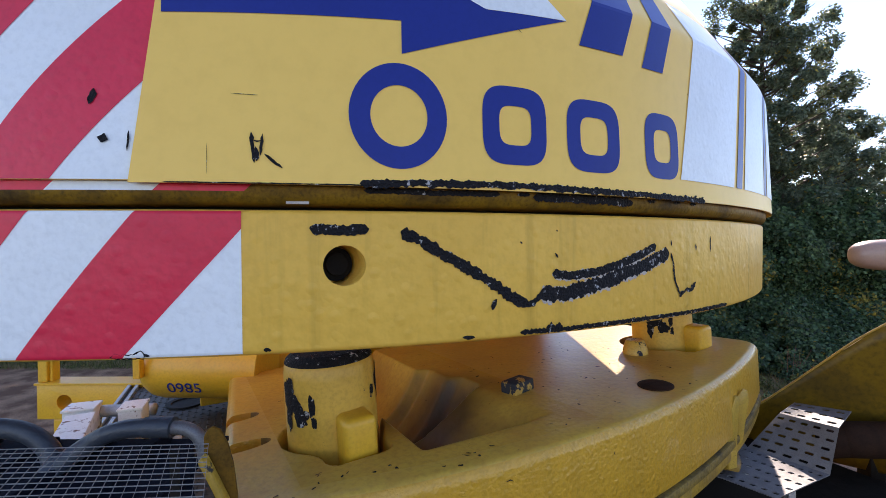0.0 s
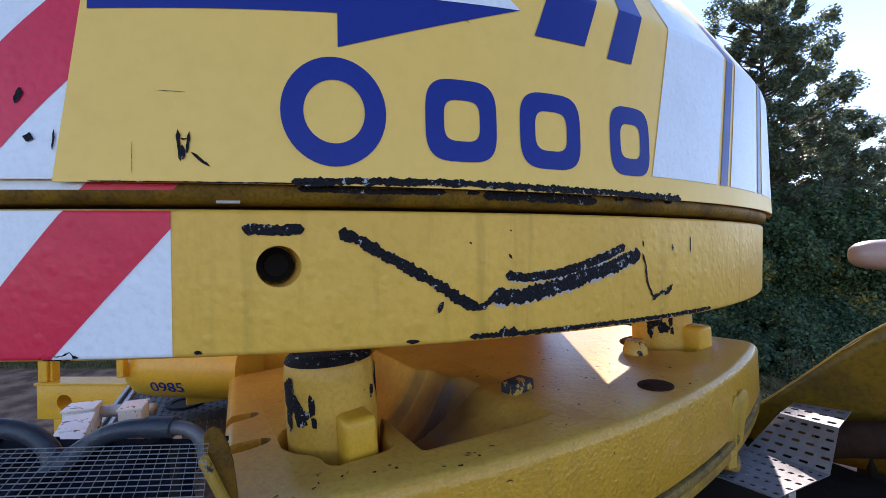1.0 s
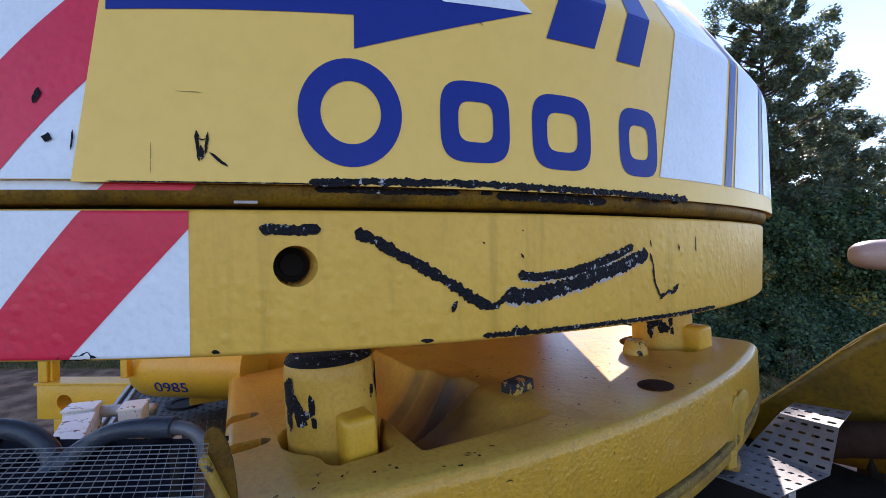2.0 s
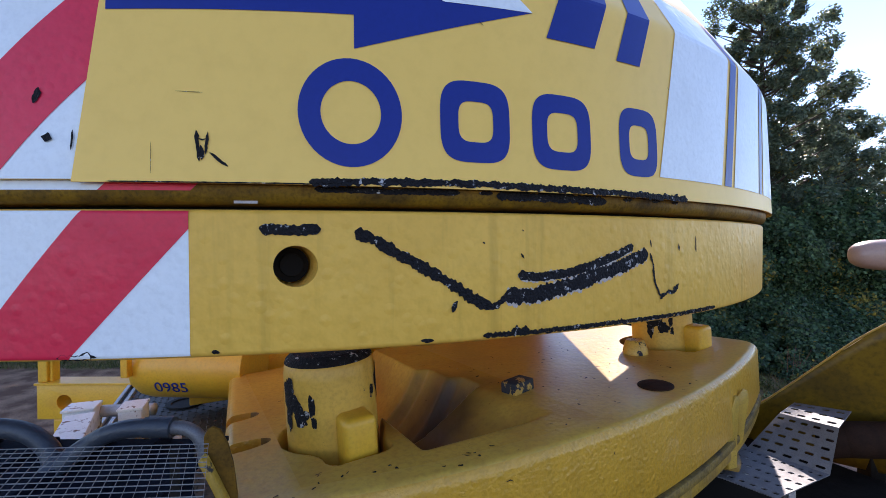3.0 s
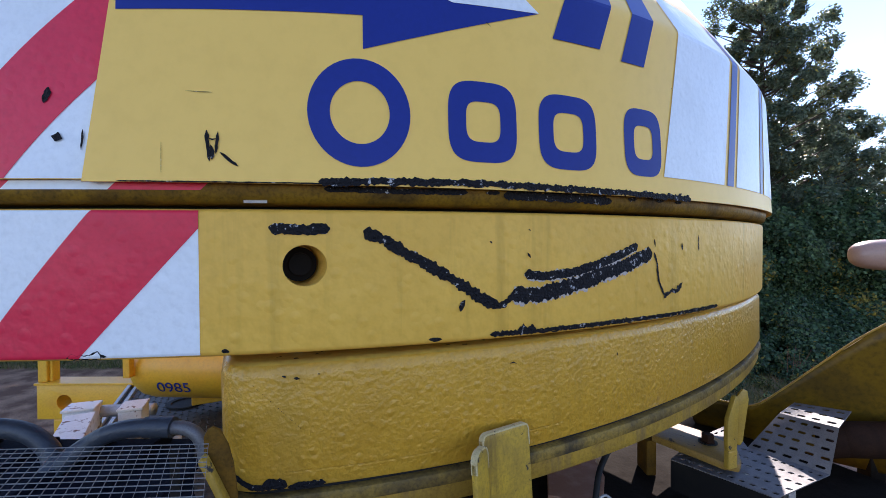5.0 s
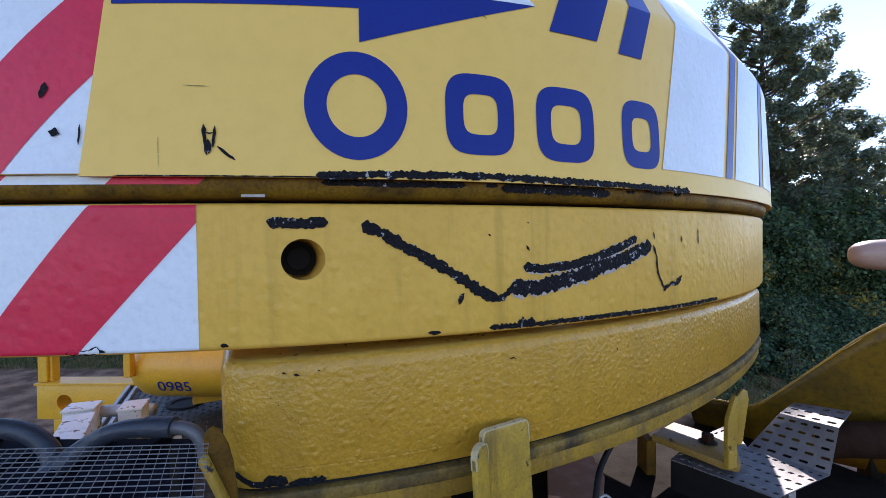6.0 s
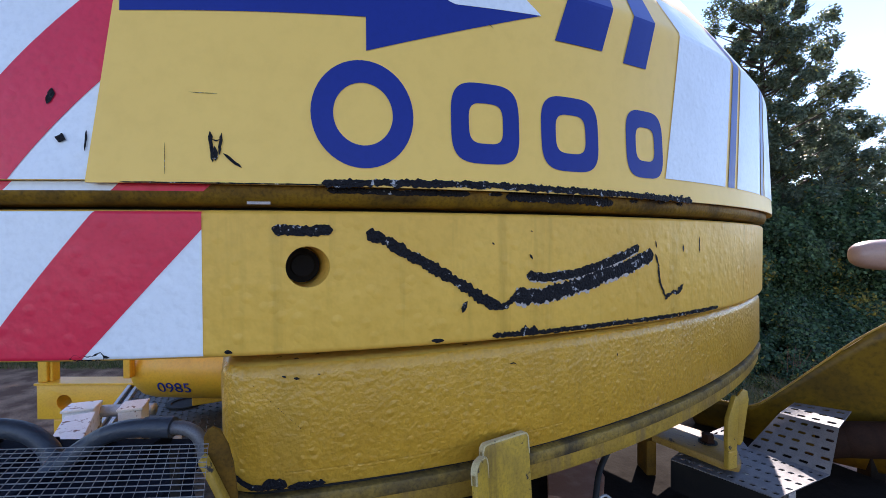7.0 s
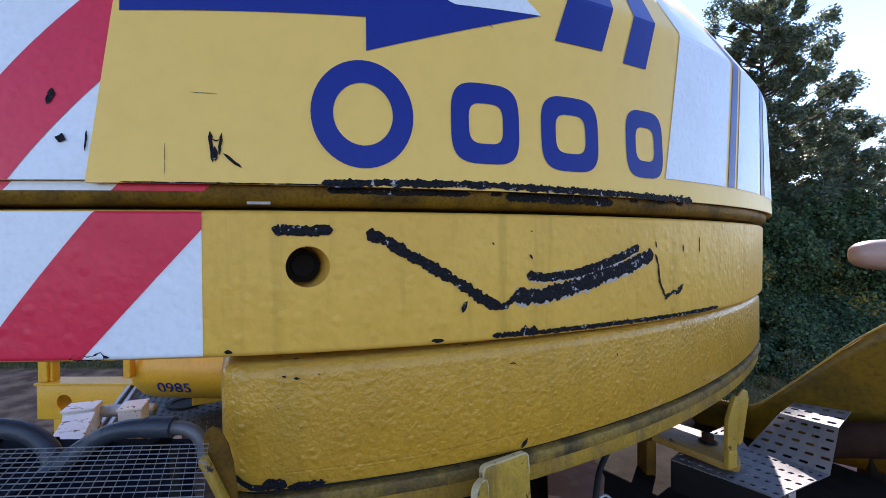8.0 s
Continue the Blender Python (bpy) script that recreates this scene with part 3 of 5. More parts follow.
def ballast_cylinder():
    t = thing("ballast_cylinder", "yellow hydraulic cylinder with dark blue digits on it", "cylinder", AXIS)
    a = Vector((-1.615, 2.40, 1.64)) - AXIS
    b = Vector((-1.00, 2.38, 1.63)) - AXIS
    d = (b - a).normalized()
    m = Matrix.Translation(a) @ d.to_track_quat('Z', 'Y').to_matrix().to_4x4()
    ln = (b - a).length
    part("barrel", lathe_bm([(0.10, 0), (0.135, 0.01), (0.16, 0.05), (0.17, 0.1), (0.17, ln)], 48, m), M_yellow, t, auto=40)
    part("strap", box_bm((-1.60 - AXIS.x, 2.20 - AXIS.y, 1.62), (-1.565 - AXIS.x, 2.24 - AXIS.y, 2.378), 0.004), M_yellow, t)
    for x in (-1.45, -1.1):
        part("hanger", box_bm((x - 0.03 - AXIS.x, 2.40 - AXIS.y, 1.75), (x + 0.03 - AXIS.x, 2.46 - AXIS.y, 2.378), 0.004), M_yellow, t)
    cu = bpy.data.curves.new("digits", 'FONT')
    cu.body, cu.size, cu.extrude, cu.align_x = "0985", 0.088, 0.0008, 'LEFT'
    tmp = new("digits_curve", cu)
    bpy.context.view_layer.update()
    me = bpy.data.meshes.new_from_object(tmp.evaluated_get(bpy.context.evaluated_depsgraph_get()))
    bpy.data.objects.remove(tmp)
    for v in me.vertices:                                # wrap the digits round the barrel
        ang = (v.co.y - 0.108) / 0.17
        rr = 0.1715 + v.co.z
        v.co = Vector((v.co.x, -rr * math.cos(ang), rr * math.sin(ang)))
    me.materials.clear()
    me.materials.append(M_blue)
    ob = new("digits", me)
    ob.parent = t
    ob.matrix_local = Matrix.Translation(a) @ Vector(d).to_track_quat('X', 'Z').to_matrix().to_4x4() @ pose(0.165, 0, 0)
    tagged(ob, "dark blue digits")
    return t


def oily_shaded(centre):
    """The worn top's paint, darkened round a point by oil and the hollow's painted-in shade."""
    m = M_cast_top.copy()
    m.name = "oil_stained_yellow"
    nt = m.node_tree
    N, L = nt.nodes, nt.links
    b = N["Principled BSDF"]
    b.inputs["Specular IOR Level"].default_value = 0.2
    paint = b.inputs["Base Color"].links[0].from_socket
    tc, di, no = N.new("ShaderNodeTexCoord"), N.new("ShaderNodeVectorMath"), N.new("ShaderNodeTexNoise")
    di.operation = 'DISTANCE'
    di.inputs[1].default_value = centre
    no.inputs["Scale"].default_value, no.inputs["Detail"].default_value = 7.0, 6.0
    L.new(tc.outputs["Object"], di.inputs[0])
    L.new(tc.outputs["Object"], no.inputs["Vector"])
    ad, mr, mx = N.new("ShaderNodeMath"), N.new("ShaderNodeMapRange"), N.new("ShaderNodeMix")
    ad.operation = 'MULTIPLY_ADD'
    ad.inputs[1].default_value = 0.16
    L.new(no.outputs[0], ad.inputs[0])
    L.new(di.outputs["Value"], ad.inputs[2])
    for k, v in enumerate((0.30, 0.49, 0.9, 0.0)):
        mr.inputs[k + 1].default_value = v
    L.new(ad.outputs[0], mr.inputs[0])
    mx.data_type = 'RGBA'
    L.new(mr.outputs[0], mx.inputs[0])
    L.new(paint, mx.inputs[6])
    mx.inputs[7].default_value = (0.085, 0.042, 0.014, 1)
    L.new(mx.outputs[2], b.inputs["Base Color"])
    return m


# ---- the lower ballast block that is lifted ----
def lower_ballast():
    t = thing("lifting_ballast", "cast yellow ballast block with rough sides, lifted under the slab", "counterweight", AXIS)
    turn = pose(0, 0, 0, 0, 0, math.degrees(MID))
    HALF, R = 0.372, 3.428

    def outline(r, half, back, cr, n=70):
        """Plan of the block: an arc at the tail, straight flanks with rounded corners, a straight back with a saddle."""
        pts = []
        w = r * math.sin(half)
        y1 = -math.sqrt((r - cr) ** 2 - (w - cr) ** 2)
        a1 = math.atan2(w - cr, -y1)
        for i in range(n + 1):
            a = -a1 + 2 * a1 * i / n
            pts.append((r * math.sin(a), -r * math.cos(a)))
        for i in range(1, 9):
            a = a1 + (math.pi / 2 - a1) * i / 8
            pts.append((w - cr + cr * math.sin(a), y1 - cr * math.cos(a)))
        wb = w - 0.13
        pts += [(wb + 0.01, back - 0.08), (wb - 0.02, back - 0.02), (wb - 0.08, back), (0.62, back), (0.62, back - 0.12), (-0.62, back - 0.12), (-0.62, back), (-wb + 0.08, back), (-wb + 0.02, back - 0.02), (-wb - 0.01, back - 0.08)]
        for i in range(8, 0, -1):
            a = a1 + (math.pi / 2 - a1) * i / 8
            pts.append((-(w - cr + cr * math.sin(a)), y1 - cr * math.cos(a)))
        return pts

    z1 = 1.695
    z0 = 1.39
    back_turn = turn.inverted()

    def taper(bm):
        """The block is cast a little thinner towards one flank."""
        for v in bm.verts:
            if v.co.z < 1.5:
                v.co.z += 0.064 * max(0.0, (back_turn @ v.co).x + 0.6) / 1.84

    def r_out(phi, z):
        """Radius of the block's outer face, round its corners too."""
        w, cr = R * math.sin(HALF), 0.11
        y1 = -math.sqrt((R - cr) ** 2 - (w - cr) ** 2)
        d = phi - MID
        top = max(0.0, z - z1 + 0.034) * 0.6
        if abs(d) <= math.atan2(w - cr, -y1):
            return R - top
        c, u = Vector((math.copysign(w - cr, d), y1)), Vector((math.sin(d), -math.cos(d)))
        q = (u.dot(c)) ** 2 - c.length_squared + cr * cr
        return u.dot(c) + math.sqrt(max(0.0, q)) - top

    bm = prism_bm(outline(R, HALF, -1.76, 0.11), z0, z1)
    bm.transform(turn)
    es = [e for e in bm.edges if abs(e.verts[0].co.z - z1) < 1e-4 and abs(e.verts[1].co.z - z1) < 1e-4]
    bmesh.ops.bevel(bm, geom=es, offset=0.034, segments=5, affect='EDGES', profile=0.5)
    es = [e for e in bm.edges if abs(e.verts[0].co.z - z0) < 1e-4 and abs(e.verts[1].co.z - z0) < 1e-4 and len(e.link_faces) == 2]
    bmesh.ops.bevel(bm, geom=es, offset=0.008, segments=2, affect='EDGES', profile=0.5)
    taper(bm)
    body = part("block", bm, M_cast, t, auto=35)
    body.data.materials.append(M_cast_top)
    cutters = []

    def cutter(bm):
        bm.transform(turn)
        c = new("cutter", mesh_of("cutter", bm, M_cast_top))
        c.parent = t
        cutters.append(c)

    for s in (1,):                                      # keyhole of the far post
        cutter(lathe_bm([(0.185, z1 - 0.12), (0.185, z1 + 0.1)], 40, pose(0.891 * s, -2.857, 0)))
        cutter(prism_bm([(0.891 * s - 0.085, -2.86), (0.891 * s - 0.085, -3.06), (0.891 * s - 0.045, -3.10), (0.891 * s + 0.075, -3.10), (0.891 * s + 0.115, -3.06), (0.891 * s + 0.115, -2.86)], z1 - 0.12, z1 + 0.1))
    # room for the cast hollows: keyhole, stepped saddle and wedge pocket
    X0, X1, Y1 = -1.055, -0.12, -1.88
    front_at = lambda x: -math.sqrt(3.34 ** 2 - x * x)
    arc = [X0 + (X1 - X0) * i / 170 for i in range(171)]
    cutter(prism_bm([(x, front_at(x)) for x in arc] + [(X1, -1.5), (X0, -1.5)], z1 - 0.285, z1 + 0.1))
    for y in (-2.80, -2.52):                            # notches in the flank
        cutter(lathe_bm([(0.075, z1 - 0.035), (0.085, z1 + 0.05)], 24, pose(-1.165, y, 0) @ Matrix.Diagonal((1.2, 0.5, 1, 1))))
    cut(body, cutters)
    me = body.data
    if len(me.materials) < 2:
        me.materials.append(M_cast_top)
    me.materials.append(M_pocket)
    for p in me.polygons:                               # the worn, dusty top and the oily pockets with their shade painted in
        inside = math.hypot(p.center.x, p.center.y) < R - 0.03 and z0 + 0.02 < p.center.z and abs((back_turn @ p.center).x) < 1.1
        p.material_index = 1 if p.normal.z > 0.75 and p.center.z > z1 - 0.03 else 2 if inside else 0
        p.use_smooth = True
    me.set_sharp_from_angle(angle=radians(35))
    # the cast hollows, with rounded lips
    def ease(a, b, v):
        v = min(1.0, max(0.0, (v - a) / (b - a)))
        return v * v * (3 - 2 * v)

    def soft(a, b, k):
        h = max(0.0, k - abs(a - b)) / k
        return max(a, b) + h * h * k * 0.25

    def hollow(x, y):
        circle = math.hypot(x + 0.880, y + 2.857) - 0.172
        qx, qy = abs(x + 0.862) - 0.058, abs(y + 2.96) - 0.11
        slot = math.hypot(max(qx, 0), max(qy, 0)) + min(max(qx, qy), 0) - 0.042
        key = 0.19 * ease(0.004, -0.020, -soft(-circle, -slot, 0.05))
        r = 0.25 + 0.055 * ease(-2.42, -2.465, y) + 0.06 * ease(-2.62, -2.665, y)
        saddle = (r - 0.02) * (1 - ((x + 0.60) / r) ** 2) - 0.5 * ease(-2.80, -2.90, y)
        front = -3.20 - 0.10 * (x + 0.5)
        wedge = -soft(soft(-1.5 * (y - front), -0.5 * (-0.245 - 0.09 * (y + 3.2) - x), 0.05), soft(-2.2 * (x + 0.70), -0.135 - 0.02 * math.sin(9 * x), 0.03), 0.04)
        wedge -= 0.5 * ease(-2.75, -2.45, y)
        return max(soft(0.0, soft(saddle, wedge, 0.02), 0.022), key)

    nx, ny = 170, 250
    pts = []
    for j in range(ny + 1):
        for i in range(nx + 1):
            x = X0 + (X1 - X0) * i / nx
            y = front_at(x) + (Y1 - front_at(x)) * j / ny
            rimmed = 0 if i in (0, nx) or j == 0 else hollow(x, y)
            pts.append((x, y, z1 - max(0.0, rimmed - 0.0001)))
    quads = [(j * (nx + 1) + i, j * (nx + 1) + i + 1, (j + 1) * (nx + 1) + i + 1, (j + 1) * (nx + 1) + i) for j in range(ny) for i in range(nx)]
    me = bpy.data.meshes.new("saddle")
    me.from_pydata(pts, [], quads)
    me.transform(turn)
    me.materials.append(oily_shaded(turn @ Vector((-0.52, -2.74, z1 - 0.1))))
    for p in me.polygons:
        p.use_smooth = True
    hol = new("saddle", me)
    hol.parent = t
    tagged(hol, "oily stepped saddle and pocket in the top, shade painted in")
    # dark groove and the base ring
    ring = prism_bm(outline(R - 0.02, HALF - 0.004, -1.77, 0.10), z0 - 0.040, z0 + 0.002)
    ring.transform(turn)
    taper(ring)
    part("groove", ring, M_black, t, "black joint between block and base ring")
    ring = prism_bm(outline(R + 0.004, HALF + 0.001, -1.77, 0.11), z0 - 0.050, z0 - 0.014)
    ring.transform(turn)
    es = [e for e in ring.edges if len(e.link_faces) == 2 and e.calc_face_angle(0) > 0.9 and abs(e.verts[0].co.z - e.verts[1].co.z) < 1e-4]
    bmesh.ops.bevel(ring, geom=es, offset=0.008, segments=2, affect='EDGES', profile=0.5)
    taper(ring)
    part("rubbing_strip", ring, M_strip, t, "grey worn rubbing strip", auto=35)
    ring = prism_bm(outline(R - 0.006, HALF, -1.77, 0.11), z0 - 0.100, z0 - 0.03)
    ring.transform(turn)
    es = [e for e in ring.edges if len(e.link_faces) == 2 and e.calc_face_angle(0) > 0.9 and abs(e.verts[0].co.z - e.verts[1].co.z) < 1e-4]
    bmesh.ops.bevel(ring, geom=es, offset=0.01, segments=2, affect='EDGES', profile=0.5)
    taper(ring)
    part("base_ring", ring, M_base, t, "dirty yellow base ring", auto=35)
    # posts with their lugs
    for s in (-1, 1):
        m = turn @ pose(-0.877 if s < 0 else 0.945, -2.857, 0)
        post = part("post", lathe_bm([(0.15, z1 - 0.11), (0.15, z1 + 0.205), (0.147, z1 + 0.235), (0.138, z1 + 0.262), (0.12, z1 + 0.277)], 48, m), M_post, t, "chipped round locking post", auto=35)
        part("collar", lathe_bm([(0.1445, z1 + 0.2495), (0.1440, z1 + 0.252), (0.1392, z1 + 0.263), (0.1205, z1 + 0.279), (0.09, z1 + 0.28)], 48, m), M_scuff, post, "black worn collar", auto=35)
        for k, (th, zz, hw, hh) in enumerate(((-2.85, 0.16, 0.22, 0.055), (-2.5, 0.10, 0.17, 0.032), (-2.65, 0.135, 0.14, 0.03), (-2.25, 0.135, 0.08, 0.03), (-2.22, 0.085, 0.06, 0.018), (-0.45, 0.17, 0.16, 0.05), (-0.8, 0.145, 0.09, 0.018), (-2.9, 0.09, 0.12, 0.04))):
            bm = bmesh.new()
            mid = None
            ring = []
            for q in range(30):
                a = 2 * math.pi * q / 30
                rr = 1 + 0.45 * noise.noise((math.cos(a) * 1.6, math.sin(a) * 1.6, k * 3.1 + s)) + 0.25 * noise.noise((math.cos(a) * 5, math.sin(a) * 5, k * 2.3))
                ring.append((th - math.radians(0) + hw * rr * math.cos(a), z1 + zz + hh * rr * math.sin(a)))
            for f in (1.0, 0.66, 0.33):
                row = [bm.verts.new(Vector((0.1516 * math.cos(th + (x - th) * f), 0.1516 * math.sin(th + (x - th) * f), z1 + zz + (z - z1 - zz) * f))) for x, z in ring]
                if mid:
                    for q in range(30):
                        bm.faces.new((mid[q], mid[(q + 1) % 30], row[(q + 1) % 30], row[q]))
                mid = row
            bm.faces.new(mid)
            bm.transform(m)
            part("paint_chip", bm, M_scuff, post, "bare black chip")
        lug = box_bm((-0.05, -0.235, z1 - 0.11), (0.055, -0.10, z1 + 0.106), 0.022, 4, m @ pose(0.02, 0, 0))
        part("lug", lug, M_yellow, post, auto=40)
    # stop cone, filler disc, small marks on the top
    m = turn @ pose(0.632, -2.921, 0)
    part("stop_cone", lathe_bm([(0.060, z1 - 0.004), (0.058, z1 + 0.02), (0.044, z1 + 0.062), (0.036, z1 + 0.068)], 28, m), M_cone, t, "yellow chipped stop cone", auto=35)
    m = turn @ pose(0.281, -3.27, 0)
    part("filler_disc", lathe_bm([(0.066, z1 - 0.01), (0.066, z1 + 0.004), (0.06, z1 + 0.007), (0.03, z1 + 0.010)], 36, m), M_rust, t, "rusty brown filler disc", auto=35)
    m = turn @ pose(-0.155, -2.96, 0, 0, 0, 10)
    part("cast_pad", box_bm((-0.06, -0.04, z1 - 0.01), (0.06, 0.04, z1 + 0.045), 0.012, 2, m), M_pad, t, "small pad with bare dark top", auto=35)
    rng = random.Random(17)
    for i in range(110):                                  # small dark marks on the worn top
        p, r = rng.uniform(0.2, 0.86), rng.uniform(2.45, 3.38)
        if i < 22:
            p, r = rng.uniform(0.19, 0.36), rng.uniform(3.26, 3.40)
        lx, ly = r * math.sin(p - MID), -r * math.cos(p - MID)
        if (-0.76 < lx < -0.2 and ly > -3.27) or abs(abs(lx) - 0.9) < 0.25 and ly > -3.15 or abs(lx) > 1.15:
            continue
        bm = bmesh.new()
        L, W, a0 = rng.uniform(0.003, 0.012), rng.uniform(0.002, 0.006), rng.uniform(0, 3)
        bm.faces.new([bm.verts.new(rim(p, r, z1 + 0.0015) + Vector((math.cos(a0) * L * math.cos(q) - math.sin(a0) * W * math.sin(q), math.sin(a0) * L * math.cos(q) + math.cos(a0) * W * math.sin(q), 0)) * rng.uniform(0.4, 1.4)) for q in (2 * math.pi * k / 9 for k in range(9))])
        part("paint_chip", bm, M_scuff, t)
    part("mould_seam", scuff_bm([(0.195, 1.432), (0.26, 1.430), (0.34, 1.436), (0.42, 1.447)], 0.005, None, 77, ragged=0.5, lift=0.0035, r_at=r_out), M_cast, t, "raised casting seam")
    rl = None
    marks = [([(0.196, 1.665), (0.199, 1.662)], 0.010, .6), ([(0.204, 1.659), (0.208, 1.656)], 0.011, .6), ([(0.22, 1.664), (0.222, 1.663)], 0.006, .6),
             ([(0.368, 1.640), (0.372, 1.642), (0.375, 1.636)], 0.004, .8), ([(0.483, 1.625), (0.484, 1.612)], 0.006, .6),
             ([(0.161, 1.432), (0.164, 1.424), (0.168, 1.414), (0.175, 1.405), (0.185, 1.400)], 0.014, .5), ([(0.181, 1.406), (0.186, 1.409), (0.193, 1.406), (0.198, 1.400)], 0.026, .6), ([(0.198, 1.397), (0.21, 1.3985), (0.224, 1.398)], 0.013, 1.0),
             ([(0.378, 1.40), (0.381, 1.412), (0.384, 1.425)], 0.012, .6)]
    for k in range(17):                                  # a dotted scratch
        f = k / 16 + rng.uniform(-0.02, 0.02)
        p, z = 0.177 + 0.031 * f, 1.648 - 0.112 * f
        marks.append(([(p, z), (p + 0.0006, z - 0.003)], 0.0018 + 0.002 * rng.random(), .8))
    for i, (pth, w, rg) in enumerate(marks):
        part("paint_chip", scuff_bm(pth, w, rl, 90 + i, ragged=rg, lift=0.002, r_at=r_out), M_scuff, t, "bare dark paint chip" if w > 0.02 else "")
    return t


M_strip = material("rubbing_grey", (0.30, 0.18, 0.035), 0.6, second=(0.035, 0.028, 0.022), scale=8, amount=0.75, fine=0.2, bump=0.4, bump_scale=50, spec=0.25)
M_base = material("base_dirty_yellow", (0.44, 0.25, 0.03), 0.5, second=(0.22, 0.12, 0.025), scale=7, amount=0.55, fine=0.2, bump=0.2, streak=(0.16, 0.10, 0.05), spec=0.3)
M_cone = material("cone_worn", (0.62, 0.36, 0.05), 0.45, second=(0.5, 0.28, 0.04), scale=8, fine=0.2, bump=0.2, chips=(0.02, 0.02, 0.025), chip_at=0.54, chip_scale=24)
M_pad = material("pad_worn", (0.50, 0.30, 0.05), 0.5, second=(0.4, 0.22, 0.04), scale=8, fine=0.2, bump=0.2, chips=(0.02, 0.02, 0.025), chip_at=0.45, chip_scale=12)
M_post = material("post_yellow", (0.68, 0.38, 0.045), 0.42, second=(0.58, 0.31, 0.035), scale=6, fine=0.1, bump=0.1, chips=(0.02, 0.02, 0.026), chip_at=0.66, chip_scale=14)


# ---- the lifting bracket ----
def lift_bracket():
    base = Vector((0.13, 1.145, 0))
    t = thing("lift_bracket", "yellow bent steel lifting bracket with worn white edges", "bracket", base)
    turn = pose(0, 0, 0, -5, 0, 33)

    def plate(w, z0, z1, cr, thick, m):
        pts = [(-w / 2, z0), (w / 2, z0)]
        for sx, a0 in ((1, 0), (-1, 90)):
            for i in range(5):
                a = radians(a0 + 90 * i / 4)
                pts.append((sx * (w / 2 - cr) + cr * math.cos(a), z1 - cr + cr * math.sin(a)))
        return prism_bm(pts, -thick / 2, thick / 2, 0.003, 2, m @ pose(0, 0, 0, 90, 0, 0))

    part("back_plate", plate(0.160, -0.52, 0.0, 0.018, 0.015, turn @ pose(0.036, 0, 0)), M_edge, t, auto=35)
    part("flange", plate(0.075, -0.52, -0.012, 0.026, 0.015, turn @ pose(-0.075, -0.034, -0.004, 0, 0, 30)), M_edge, t, auto=35)
    for nm, w, dz, m2 in (("worn_edge", 0.160, 0.0, turn @ pose(0.036, 0, 0)), ("worn_edge", 0.075, -0.012, turn @ pose(-0.075, -0.034, -0.004, 0, 0, 30))):
        bm = bmesh.new()
        arc = []
        cr = 0.018 if dz == 0.0 else 0.026
        for sx, a0 in ((1, 0), (-1, 90)):
            for i in range(7):
                a = radians(a0 + 90 * i / 6)
                arc.append((sx * (w / 2 - cr) + cr * math.cos(a), dz - cr + cr * math.sin(a)))
        arc = [(w / 2, dz - 0.06)] + arc + [(-w / 2, dz - 0.05)]
        for k, (x, z) in enumerate(arc):
            gap = 0.004 + 0.003 * noise.noise((k * 0.7, w * 30, 0))
            c = Vector((x * (1 - gap / w * 2), 0, z - gap * (1 if z > dz - 0.02 else 0)))
            bm.verts.new((x, -0.0082, z + 0.0004))
            bm.verts.new((c.x, -0.0082, c.z))
            bm.verts.new((x, 0.0078, z + 0.0007))
        bm.verts.ensure_lookup_table()
        for k in range(len(arc) - 1):
            a, b = 3 * k, 3 * k + 3
            bm.faces.new((bm.verts[a], bm.verts[b], bm.verts[b + 1], bm.verts[a + 1]))
            bm.faces.new((bm.verts[a], bm.verts[a + 2], bm.verts[b + 2], bm.verts[b]))
        bm.transform(m2)
        part(nm, bm, M_wornedge, t, "rubbed pale edge")
    part("arm", box_bm((-0.045, -0.01, -0.56), (0.07, 0.75, -0.515), 0.006, m=pose(0, 0, 0, 0, 0, 17)), M_yellow, t)
    return t


M_wornedge = material("rubbed_edge", (0.60, 0.47, 0.24), 0.5, second=(0.45, 0.32, 0.12), scale=20, fine=0.2, chips=(0.05, 0.04, 0.05), chip_at=0.6, chip_scale=40)
M_edge = material("bracket_yellow", (0.56, 0.33, 0.03), 0.4, second=(0.26, 0.15, 0.03), scale=9, amount=0.7, fine=0.15, bump=0.1, streak=(0.13, 0.075, 0.02),
                  chips=(0.05, 0.035, 0.03), chip_at=0.60, chip_scale=22)
COWL, SLAB, FRAME, CYL, LOW, LIFT = upper_cowling(), ballast_slab(), slew_frame(), ballast_cylinder(), lower_ballast(), lift_bracket()


# ---- the carrier's deck ----
DECK = 1.36
HEAD = Vector((-0.42, 0.907, 0))                          # along the carrier
SIDE = Vector((0.907, 0.42, 0))
EDGE = Vector((-1.81, 2.35, 0))                           # a point of the deck's edge


def deck_m(z=0.0):
    return Matrix(((SIDE.x, HEAD.x, 0, EDGE.x), (SIDE.y, HEAD.y, 0, EDGE.y), (0, 0, 1, z), (0, 0, 0, 1)))


